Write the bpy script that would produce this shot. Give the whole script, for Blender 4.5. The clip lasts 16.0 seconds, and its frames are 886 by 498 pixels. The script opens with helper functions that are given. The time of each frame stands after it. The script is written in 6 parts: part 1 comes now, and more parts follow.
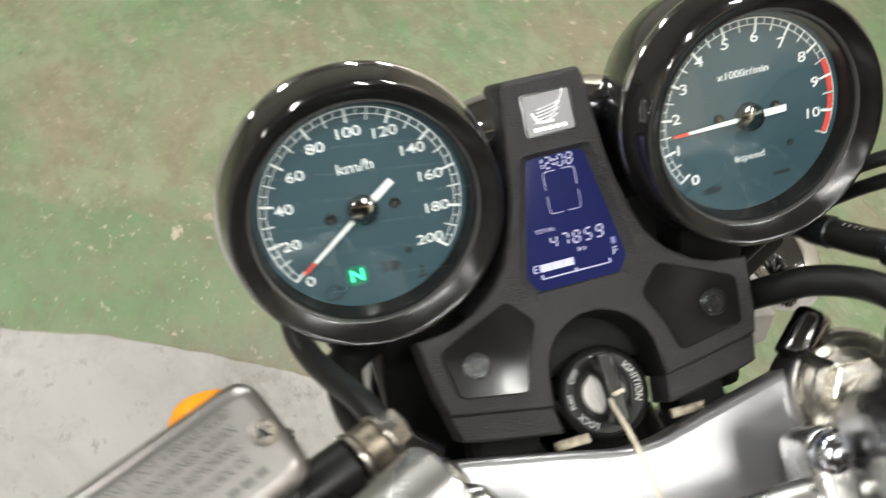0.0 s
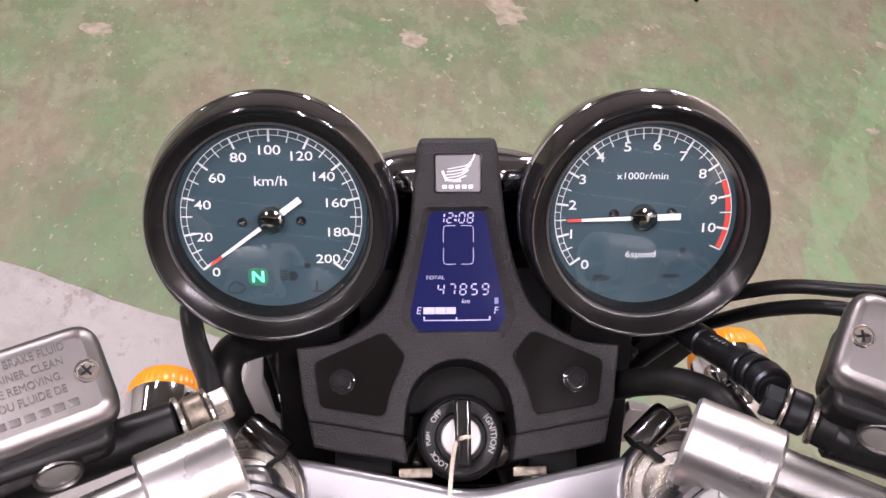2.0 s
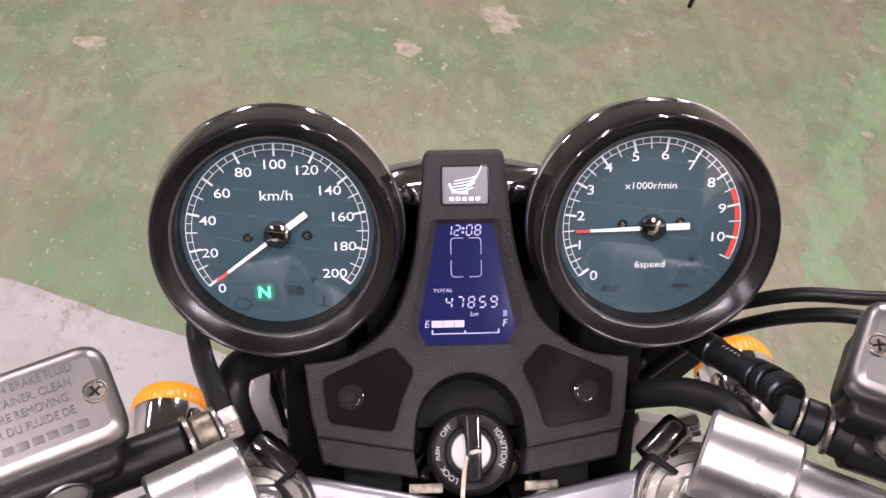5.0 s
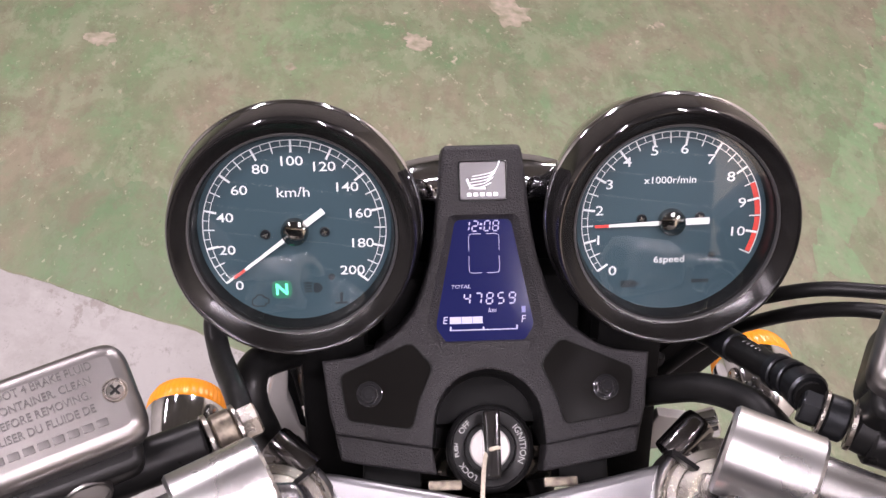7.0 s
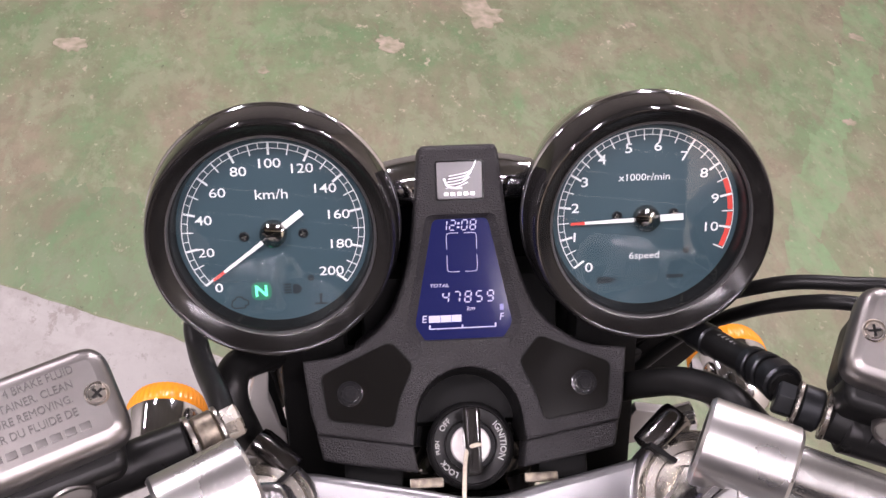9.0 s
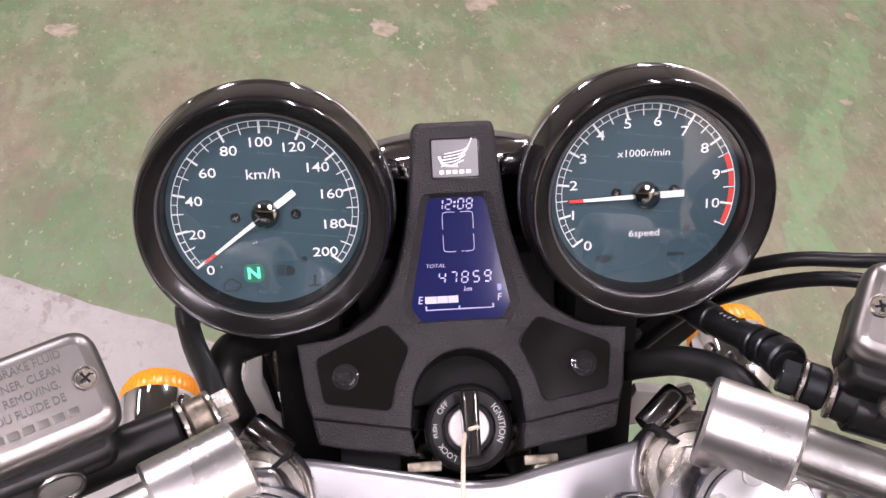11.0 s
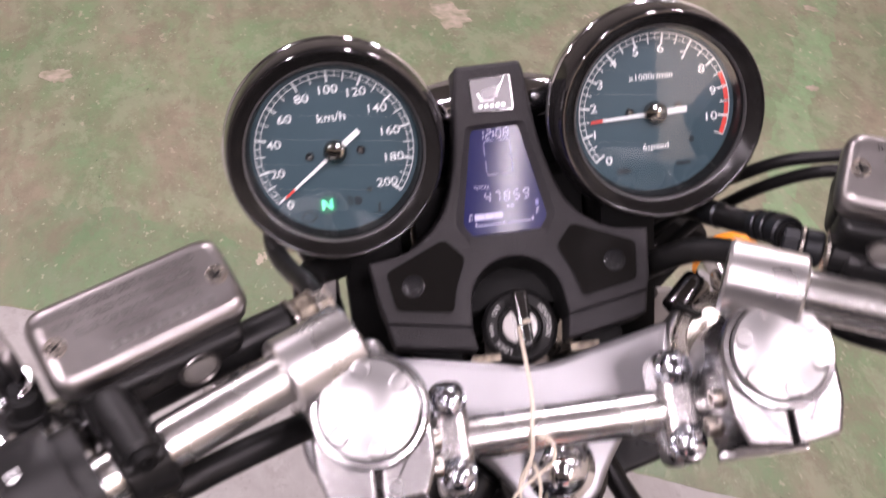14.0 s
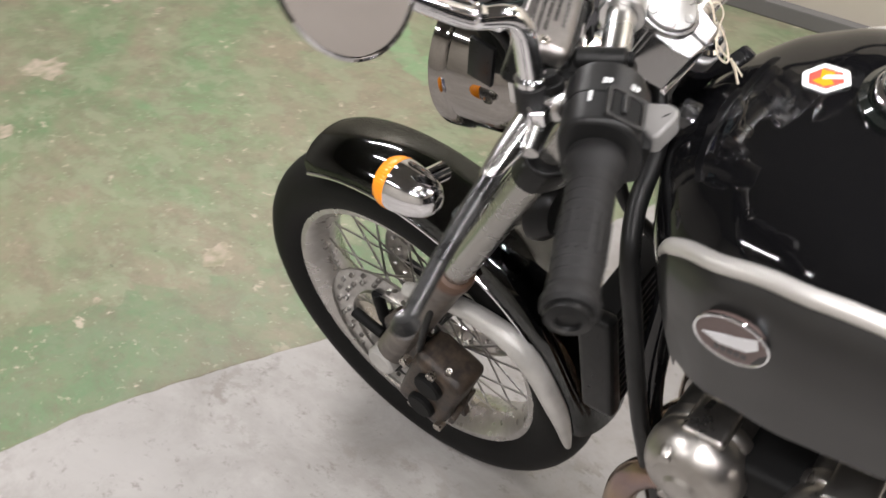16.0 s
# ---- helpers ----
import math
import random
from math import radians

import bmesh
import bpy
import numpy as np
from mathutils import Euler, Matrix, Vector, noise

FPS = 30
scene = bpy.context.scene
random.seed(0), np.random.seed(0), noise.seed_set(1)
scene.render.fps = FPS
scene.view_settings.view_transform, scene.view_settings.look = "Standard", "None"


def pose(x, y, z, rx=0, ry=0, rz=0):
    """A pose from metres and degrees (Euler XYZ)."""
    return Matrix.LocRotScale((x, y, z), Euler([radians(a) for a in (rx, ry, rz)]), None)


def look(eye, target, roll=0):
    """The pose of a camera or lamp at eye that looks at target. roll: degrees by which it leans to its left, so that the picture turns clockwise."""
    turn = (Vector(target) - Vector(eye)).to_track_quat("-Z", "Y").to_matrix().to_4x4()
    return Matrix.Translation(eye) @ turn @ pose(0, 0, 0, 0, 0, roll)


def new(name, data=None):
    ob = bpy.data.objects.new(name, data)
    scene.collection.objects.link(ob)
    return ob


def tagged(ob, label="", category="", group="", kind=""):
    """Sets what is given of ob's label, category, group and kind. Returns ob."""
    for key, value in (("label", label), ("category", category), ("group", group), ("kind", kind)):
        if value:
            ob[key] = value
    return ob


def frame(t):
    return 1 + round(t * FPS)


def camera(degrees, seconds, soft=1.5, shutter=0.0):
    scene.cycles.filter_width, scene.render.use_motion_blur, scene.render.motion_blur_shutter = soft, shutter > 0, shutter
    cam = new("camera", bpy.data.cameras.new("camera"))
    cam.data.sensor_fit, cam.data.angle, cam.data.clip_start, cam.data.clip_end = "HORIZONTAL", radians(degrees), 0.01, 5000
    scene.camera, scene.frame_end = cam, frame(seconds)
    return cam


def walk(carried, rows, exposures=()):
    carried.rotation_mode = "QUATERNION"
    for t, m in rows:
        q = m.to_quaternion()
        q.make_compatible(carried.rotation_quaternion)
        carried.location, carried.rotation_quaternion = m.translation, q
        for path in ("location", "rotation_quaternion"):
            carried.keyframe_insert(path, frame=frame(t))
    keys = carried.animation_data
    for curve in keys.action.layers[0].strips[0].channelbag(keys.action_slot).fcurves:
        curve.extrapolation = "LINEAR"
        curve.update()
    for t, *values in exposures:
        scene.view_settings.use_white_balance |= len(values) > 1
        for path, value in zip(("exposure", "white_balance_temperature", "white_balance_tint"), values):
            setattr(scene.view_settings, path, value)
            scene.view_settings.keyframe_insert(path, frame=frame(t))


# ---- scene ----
cam = camera(46.0, 16.0, 1.5, 0.5)
PATH = [
    (0, (-0.185, -0.309, 1.44), (0.345, 0.963, -0.009), 7.7),
    (0.5, (-0.093, -0.327, 1.435), (0.249, 1.006, -0.016), 9.8),
    (1, (-0.076, -0.347, 1.471), (0.184, 1.082, 0.096), 11.9),
    (1.5, (-0.075, -0.374, 1.484), (0.173, 1.06, 0.112), 12.1),
    (2, (-0.077, -0.375, 1.481), (0.184, 1.038, 0.089), 12.2),
    (2.5, (-0.077, -0.372, 1.48), (0.199, 1.041, 0.091), 12.2),
    (3, (-0.079, -0.37, 1.48), (0.183, 1.05, 0.096), 11.9),
    (3.5, (-0.082, -0.37, 1.482), (0.189, 1.053, 0.103), 11.9),
    (4, (-0.081, -0.37, 1.481), (0.19, 1.053, 0.103), 11.7),
    (6.5, (-0.087, -0.369, 1.477), (0.182, 1.05, 0.093), 11.6),
    (7, (-0.087, -0.367, 1.477), (0.166, 1.048, 0.087), 10.9),
    (7.5, (-0.087, -0.368, 1.476), (0.181, 1.049, 0.091), 11.0),
    (8, (-0.088, -0.37, 1.477), (0.197, 1.048, 0.095), 11.4),
    (8.5, (-0.089, -0.37, 1.477), (0.206, 1.044, 0.094), 11.6),
    (9, (-0.089, -0.371, 1.479), (0.211, 1.044, 0.098), 11.3),
    (9.2, (-0.089, -0.371, 1.48), (0.216, 1.046, 0.103), 11.2),
    (11.5, (-0.087, -0.365, 1.468), (0.22, 1.027, 0.066), 11.0),
    (12, (-0.09, -0.367, 1.472), (0.214, 1.034, 0.077), 10.7),
    (12.5, (-0.093, -0.368, 1.474), (0.21, 1.038, 0.084), 10.6),
    (13, (-0.095, -0.368, 1.474), (0.209, 1.035, 0.082), 10.3),
    (13.5, (-0.102, -0.381, 1.476), (0.21, 1.025, 0.088), 8.6),
    (14, (-0.138, -0.466, 1.481), (0.206, 0.97, 0.132), 7.2),
    (14.2, (-0.162, -0.507, 1.482), (0.204, 0.928, 0.139), 6.8),
    (14.5, (-0.212, -0.543, 1.491), (0.27, 0.871, 0.161), 5.9),
    (14.8, (-0.306, -0.544, 1.482), (0.411, 0.773, 0.16), 3.4),
    (15, (-0.381, -0.555, 1.494), (0.432, 0.697, 0.163), 0.0),
    (15.2, (-0.454, -0.567, 1.499), (0.458, 0.622, 0.174), 0.3),
    (15.5, (-0.574, -0.583, 1.492), (0.353, 0.575, 0.151), -2.9),
    (15.7, (-0.657, -0.584, 1.501), (0.325, 0.557, 0.185), -4.1),
    (16, (-0.766, -0.535, 1.511), (0.337, 0.493, 0.197), -3.7),
]
# seconds, stops, kelvin, tint: the clip's camera settles on a rosier balance over the gauges
BALANCE = [(0.0, 0.07, 6550, 3), (0.5, 0.10, 6500, 14), (1.0, 0.08, 6420, 20), (1.5, 0.05, 6400, 28), (13.5, 0.05, 6400, 28), (14.0, -0.03, 6480, 33), (14.5, 0.03, 6480, 20), (15.0, -0.08, 6580, 15), (15.5, 0.02, 6550, 13), (16.0, 0.05, 6400, 11)]
walk(cam, [(t, look(eye, target, roll)) for t, eye, target, roll in PATH], BALANCE)

# ------------------------------------------------------------------ light
LAMP_POWER = 40.0
world = bpy.data.worlds.new("world")
scene.world = world
world.use_nodes = True
world.node_tree.nodes["Background"].inputs[0].default_value = (0.9, 0.95, 1.0, 1)
world.node_tree.nodes["Background"].inputs[1].default_value = 0.02


# ------------------------------------------------------------------ materials
def material(name, color, rough=0.5, metal=0.0, grain=0.0, scale=40.0, bump=0.0, bump_scale=300.0, coat=0.0,
             color2=None, rough_var=0.0, emit=None, emit_strength=0.0, transmission=0.0, stretch=(1, 1, 1), detail=6.0, spec=0.5):
    """A Principled surface with large and small variation of colour, gloss and relief."""
    m = bpy.data.materials.new(name)
    m.use_nodes = True
    n, l = m.node_tree.nodes, m.node_tree.links
    b = n["Principled BSDF"]
    b.inputs["Base Color"].default_value = (*color, 1)
    b.inputs["Roughness"].default_value = rough
    b.inputs["Metallic"].default_value = metal
    b.inputs["Coat Weight"].default_value = coat
    b.inputs["Coat Roughness"].default_value = 0.04
    b.inputs["Specular IOR Level"].default_value = spec
    b.inputs["Transmission Weight"].default_value = transmission
    if emit:
        b.inputs["Emission Color"].default_value = (*emit, 1)
        b.inputs["Emission Strength"].default_value = emit_strength
    co = n.new("ShaderNodeTexCoord")
    mp = n.new("ShaderNodeMapping")
    mp.inputs["Scale"].default_value = stretch
    l.new(co.outputs["Object"], mp.inputs[0])
    if grain or rough_var:
        t = n.new("ShaderNodeTexNoise")
        t.inputs["Scale"].default_value = scale
        t.inputs["Detail"].default_value = detail
        l.new(mp.outputs[0], t.inputs["Vector"])
    if grain:
        mix = n.new("ShaderNodeMix")
        mix.data_type = "RGBA"
        c2 = color2 or tuple(c * 0.55 for c in color)
        mix.inputs[6].default_value = (*color, 1)
        mix.inputs[7].default_value = (*c2, 1)
        r = n.new("ShaderNodeMapRange")
        r.inputs[1].default_value, r.inputs[2].default_value = 0.35, 0.7
        r.inputs[3].default_value, r.inputs[4].default_value = 0, grain
        l.new(t.outputs[0], r.inputs[0])
        l.new(r.outputs[0], mix.inputs[0])
        l.new(mix.outputs[2], b.inputs["Base Color"])
    if rough_var:
        r = n.new("ShaderNodeMapRange")
        r.inputs[1].default_value, r.inputs[2].default_value = 0.3, 0.7
        r.inputs[3].default_value, r.inputs[4].default_value = max(0.02, rough - rough_var), rough + rough_var
        l.new(t.outputs[0], r.inputs[0])
        l.new(r.outputs[0], b.inputs["Roughness"])
    if bump:
        t2 = n.new("ShaderNodeTexNoise")
        t2.inputs["Scale"].default_value = bump_scale
        t2.inputs["Detail"].default_value = 3
        l.new(mp.outputs[0], t2.inputs["Vector"])
        bp = n.new("ShaderNodeBump")
        bp.inputs["Strength"].default_value = bump
        bp.inputs["Distance"].default_value = 0.001
        l.new(t2.outputs[0], bp.inputs["Height"])
        l.new(bp.outputs[0], b.inputs["Normal"])
    return m


M_PLASTIC = material("grained_black_plastic", (0.0205, 0.0190, 0.0205), 0.46, spec=0.31, grain=0.5, scale=60, bump=1.0, bump_scale=1100, rough_var=0.06)
M_GLOSS = material("gloss_black_plastic", (0.012, 0.012, 0.013), 0.12, coat=0.6, rough_var=0.05, scale=60)
M_SATIN = material("satin_black_plastic", (0.008, 0.008, 0.008), 0.34, spec=0.22, rough_var=0.08, scale=80)
M_DARK = material("dull_black", (0.005, 0.005, 0.005), 0.6, spec=0.15, grain=0.3, scale=50)
M_RUBBER = material("black_rubber", (0.013, 0.0125, 0.0125), 0.58, spec=0.24, grain=0.4, scale=120, bump=0.3, bump_scale=1200)
M_PLATE = material("smoked_panel", (0.006, 0.0056, 0.0052), 0.11, spec=0.20, rough_var=0.06, scale=30)
M_CHROME = material("chrome", (0.82, 0.82, 0.84), 0.07, 1.0, rough_var=0.04, scale=60)
M_ALU = material("brushed_aluminium", (0.36, 0.355, 0.355), 0.25, 1.0, grain=0.3, scale=14, color2=(0.28, 0.275, 0.275), rough_var=0.03)
M_CAST = material("cast_aluminium", (0.265, 0.250, 0.242), 0.36, 1.0, grain=0.35, scale=60, bump=0.05, bump_scale=1600, rough_var=0.06)
M_RUSTY = material("tarnished_union", (0.10, 0.085, 0.07), 0.4, 0.8, grain=0.9, scale=220, color2=(0.30, 0.26, 0.20))
M_STEEL = material("plated_steel", (0.45, 0.43, 0.40), 0.3, 1.0, grain=0.7, scale=150, color2=(0.28, 0.22, 0.16), rough_var=0.12)
M_PAINT = material("black_tank_paint", (0.004, 0.004, 0.0045), 0.06,  rough_var=0.03, scale=15)
M_DIAL = material("petrol_blue_dial", (0.030, 0.062, 0.078), 0.45, grain=0.2, scale=30, color2=(0.036, 0.07, 0.085))
M_WHITE = material("white_print", (0.80, 0.82, 0.82), 0.5)
M_RED = material("red_print", (0.75, 0.07, 0.05), 0.5)
M_ORANGE = material("amber_lens", (0.95, 0.33, 0.015), 0.2, grain=0.3, scale=60, color2=(0.9, 0.22, 0.01))
M_GREYPRINT = material("dark_symbol_print", (0.012, 0.02, 0.025), 0.5)
M_NGREEN = material("green_lamp", (0.1, 0.7, 0.4), 0.4, emit=(0.06, 1.0, 0.48), emit_strength=1.3)
M_NWINDOW = material("green_lamp_window", (0.02, 0.09, 0.06), 0.4, emit=(0.0, 0.5, 0.25), emit_strength=0.22)
M_LCD = material("blue_display", (0.008, 0.009, 0.028), 0.09, spec=0.13, grain=0.3, scale=60, emit=(0.012, 0.018, 0.14), emit_strength=0.42)
M_LCDTEXT = material("display_segments", (0.35, 0.35, 0.5), 0.4, emit=(0.42, 0.42, 0.9), emit_strength=0.24)
M_GHOST = material("display_ghost", (0.1, 0.1, 0.2), 0.4, emit=(0.10, 0.10, 0.36), emit_strength=0.7)
M_SILVER = material("silver_badge", (0.105, 0.103, 0.106), 0.36, 0.8, rough_var=0.03, scale=40)
M_BADGEWHITE = material("badge_relief", (0.75, 0.75, 0.77), 0.3, 0.5)
M_DISC = material("brake_disc_steel", (0.5, 0.49, 0.47), 0.28, 1.0, grain=0.5, scale=60, color2=(0.3, 0.28, 0.26))
M_RIM = material("rim_aluminium", (0.62, 0.60, 0.58), 0.3, 1.0, grain=0.5, scale=40, color2=(0.4, 0.38, 0.35), rough_var=0.1)
M_LOWFORK = material("grey_fork_leg", (0.50, 0.485, 0.46), 0.38, 0.25, grain=0.4, scale=30)
M_STRING = material("cotton_string", (0.62, 0.55, 0.44), 0.85, grain=0.6, scale=900)
M_TANKGREY = material("dark_grey_tank_panel", (0.012, 0.0116, 0.0112), 0.33, coat=0.35, rough_var=0.06, scale=20)
M_KEY = material("key_plastic", (0.012, 0.011, 0.010), 0.16, coat=0.4)
M_STAY = material("pale_grey_paint", (0.50, 0.48, 0.46), 0.4, 0.2, grain=0.3, scale=60)
M_WORNCHROME = material("worn_lever_alloy", (0.62, 0.61, 0.60), 0.2, 1.0, grain=0.5, scale=50, color2=(0.25, 0.24, 0.23), rough_var=0.08)
M_LEVER = material("worn_black_lever", (0.010, 0.010, 0.010), 0.2, grain=0.6, scale=60, color2=(0.06, 0.06, 0.06))
M_TRIM = material("satin_silver_trim", (0.62, 0.60, 0.57), 0.42, 0.7, rough_var=0.04, scale=40)
M_BADGEBROWN = material("dark_badge", (0.10, 0.07, 0.065), 0.3)
M_PAINTDARK = material("dark_glossy_cap", (0.02, 0.024, 0.022), 0.06, 0.6, coat=1.0)
M_CASTDARK = material("dull_engine_alloy", (0.10, 0.095, 0.09), 0.42, 0.8, grain=0.5, scale=50, bump=0.3, bump_scale=900)
M_POLISHED = material("polished_engine_alloy", (0.46, 0.44, 0.42), 0.34, 1.0, grain=0.6, scale=25, color2=(0.30, 0.28, 0.25), rough_var=0.08, bump=0.35, bump_scale=60)
M_HEADER = material("heat_tinted_steel", (0.42, 0.30, 0.20), 0.25, 1.0, grain=0.8, scale=14, color2=(0.24, 0.17, 0.20))
M_MIRROR = material("mirror_glass", (0.55, 0.54, 0.58), 0.02, 1.0)
# one cream in two tones: raised for the tachometer's reflection, dimmed for the tank's
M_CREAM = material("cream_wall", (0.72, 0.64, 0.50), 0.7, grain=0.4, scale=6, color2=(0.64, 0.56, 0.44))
M_CREAMDIM = material("dimmed_cream_wall", (0.46, 0.42, 0.35), 0.7, grain=0.4, scale=6, color2=(0.40, 0.36, 0.30))
# walls and ceiling toned dark to cut bounce light and darken what metal mirrors
M_WALL = material("toned_down_wall", (0.36, 0.34, 0.31), 0.8, grain=0.3, scale=3)
M_CEIL = material("dimmed_ceiling", (0.13, 0.124, 0.118), 0.85, grain=0.3, scale=3)
M_LAMP = material("tube_light", (1, 1, 1), 0.5, emit=(1.0, 0.97, 0.95), emit_strength=9.0)


def glass_material():
    """Clear cover glass: a plain sheet that lets light straight through and mirrors a little."""
    m = bpy.data.materials.new("cover_glass")
    m.use_nodes = True
    n, l = m.node_tree.nodes, m.node_tree.links
    n.remove(n["Principled BSDF"])
    out = n["Material Output"]
    tr, gl, mx = n.new("ShaderNodeBsdfTransparent"), n.new("ShaderNodeBsdfGlossy"), n.new("ShaderNodeMixShader")
    tr.inputs[0].default_value = (0.93, 0.96, 0.95, 1)
    gl.inputs["Roughness"].default_value = 0.02
    fr = n.new("ShaderNodeFresnel")
    fr.inputs[0].default_value = 1.75
    l.new(fr.outputs[0], mx.inputs[0])
    l.new(tr.outputs[0], mx.inputs[1])
    l.new(gl.outputs[0], mx.inputs[2])
    l.new(mx.outputs[0], out.inputs[0])
    return m


M_GLASS = glass_material()


def ramp(n, l, source, stops):
    r = n.new("ShaderNodeValToRGB")
    e = r.color_ramp.elements
    e[0].position, e[0].color = stops[0][0], (*stops[0][1], 1)
    e[1].position, e[1].color = stops[1][0], (*stops[1][1], 1)
    for p, c in stops[2:]:
        x = e.new(p)
        x.color = (*c, 1)
    l.new(source, r.inputs[0])
    return r.outputs[0]


def mixed(n, l, factor, a, b):
    x = n.new("ShaderNodeMix")
    x.data_type = "RGBA"
    for socket, value in ((x.inputs[0], factor), (x.inputs[6], a), (x.inputs[7], b)):
        if isinstance(value, tuple):
            socket.default_value = (*value, 1)
        else:
            l.new(value, socket)
    return x.outputs[2]


def floor_material(name, kind):
    """Worn green floor paint with brown scuffs, or bare grey concrete."""
    m = bpy.data.materials.new(name)
    m.use_nodes = True
    n, l = m.node_tree.nodes, m.node_tree.links
    b = n["Principled BSDF"]
    co = n.new("ShaderNodeTexCoord")

    def tex(scale, detail=8.0, rough=0.6, off=0.0, warp=0.0):
        mp = n.new("ShaderNodeMapping")
        mp.inputs["Location"].default_value = (off, off * 0.7, off * 0.3)
        mp.inputs["Scale"].default_value = (1, 0.62, 1)      # wear runs along the hall
        l.new(co.outputs["Object"], mp.inputs[0])
        t = n.new("ShaderNodeTexNoise")
        t.inputs["Scale"].default_value, t.inputs["Detail"].default_value, t.inputs["Roughness"].default_value = scale, detail, rough
        t.inputs["Distortion"].default_value = warp
        l.new(mp.outputs[0], t.inputs["Vector"])
        return t.outputs[0]

    if kind != "grey":
        fresh = kind != "green"
        base = ramp(n, l, tex(2.2, 6, 0.6, 3.1), [(0.34, (0.105, 0.170, 0.082)), (0.66, (0.160, 0.232, 0.120)), (0.5, (0.134, 0.198, 0.101))] if not fresh else [(0.34, (0.135, 0.235, 0.108)), (0.66, (0.185, 0.275, 0.150))] if kind == "fresh" else [(0.34, (0.095, 0.160, 0.078)), (0.66, (0.142, 0.208, 0.110))])
        scuff = ramp(n, l, tex(3.0, 10, 0.70, 7.7, 0.4), [(0.40, (0, 0, 0)), (0.60, (0.9, 0.9, 0.9))] if not fresh else [(0.52, (0, 0, 0)), (0.66, (0.8, 0.8, 0.8))] if kind == "fresh" else [(0.45, (0, 0, 0)), (0.64, (0.85, 0.85, 0.85))])
        c = mixed(n, l, scuff, base, (0.215, 0.180, 0.128))
        bright = ramp(n, l, tex(5.0, 9, 0.75, 21.0, 0.3), [(0.55, (0, 0, 0)), (0.66, (0.45, 0.45, 0.45))])
        c = mixed(n, l, bright, c, (0.125, 0.235, 0.115))
        spot = ramp(n, l, tex(22, 10, 0.78, 1.3), [(0.47, (0, 0, 0)), (0.70, (0.70, 0.70, 0.70))])
        c = mixed(n, l, spot, c, (0.125, 0.108, 0.074))
        worn = ramp(n, l, tex(13, 10, 0.74, 71.0, 0.3), [(0.50, (0, 0, 0)), (0.57, (0.55, 0.55, 0.55))])
        c = mixed(n, l, worn, c, (0.218, 0.240, 0.155) if kind != "deep" else (0.155, 0.190, 0.118))
        dirt = ramp(n, l, tex(9, 10, 0.76, 81.0, 0.5), [(0.54, (0, 0, 0)), (0.63, (0.55, 0.55, 0.55))])
        c = mixed(n, l, dirt, c, (0.150, 0.125, 0.088))
        where = ramp(n, l, tex(2.6, 3, 0.6, 41.0), [(0.42, (0.1, 0.1, 0.1)), (0.60, (0.9, 0.9, 0.9))])
        fleck = ramp(n, l, tex(36, 6, 0.62, 11.3, 0.4), [(0.62, (0, 0, 0)), (0.67, (1, 1, 1))])
        c = mixed(n, l, fleck, c, mixed(n, l, where, c, (0.40, 0.345, 0.27)))
        pale = ramp(n, l, tex(95, 3, 0.5, 17.3), [(0.66, (0, 0, 0)), (0.72, (0.8, 0.8, 0.8))])
        c = mixed(n, l, pale, c, (0.30, 0.30, 0.21))
        speck = ramp(n, l, tex(62, 5, 0.7, 31.0), [(0.66, (0, 0, 0)), (0.72, (0.8, 0.8, 0.8))])
        c = mixed(n, l, speck, c, (0.060, 0.058, 0.038))
        b.inputs["Roughness"].default_value = 0.45
    else:
        base = ramp(n, l, tex(2.4, 9, 0.6, 2.0, 0.6), [(0.3, (0.265, 0.252, 0.241)), (0.7, (0.375, 0.36, 0.345))])
        stain = ramp(n, l, tex(7, 10, 0.7, 5.0, 0.5), [(0.46, (0, 0, 0)), (0.72, (0.7, 0.7, 0.7))])
        c = mixed(n, l, stain, base, (0.20, 0.185, 0.17))
        near = ramp(n, l, tex(3.2, 4, 0.6, 51.0), [(0.47, (0, 0, 0)), (0.62, (0.6, 0.6, 0.6))])
        smear = ramp(n, l, tex(1.7, 8, 0.72, 91.0, 1.2), [(0.42, (0, 0, 0)), (0.66, (0.65, 0.65, 0.65))])
        c = mixed(n, l, smear, c, (0.215, 0.20, 0.185))
        grime = ramp(n, l, tex(30, 7, 0.7, 61.0), [(0.51, (0, 0, 0)), (0.58, (1, 1, 1))])
        c = mixed(n, l, grime, c, mixed(n, l, near, c, (0.17, 0.148, 0.13)))
        pit = ramp(n, l, tex(45, 6, 0.75, 15.0), [(0.575, (0, 0, 0)), (0.68, (0.65, 0.65, 0.65))])
        c = mixed(n, l, pit, c, (0.15, 0.135, 0.12))
        b.inputs["Roughness"].default_value = 0.6
    l.new(c, b.inputs["Base Color"])
    bp = n.new("ShaderNodeBump")
    bp.inputs["Strength"].default_value, bp.inputs["Distance"].default_value = 0.35, 0.002
    l.new(tex(60, 8, 0.7, 4.0), bp.inputs["Height"])
    l.new(bp.outputs[0], b.inputs["Normal"])
    return m


M_FLOOR = floor_material("worn_green_floor_paint", "green")
M_CONCRETE = floor_material("bare_concrete", "grey")
M_FRESH = floor_material("clean_green_paint", "fresh")
M_DEEP = floor_material("dark_green_paint", "deep")
M_CHIP = material("bare_patch", (0.34, 0.285, 0.225), 0.8, grain=1.0, scale=38, color2=(0.19, 0.19, 0.12))


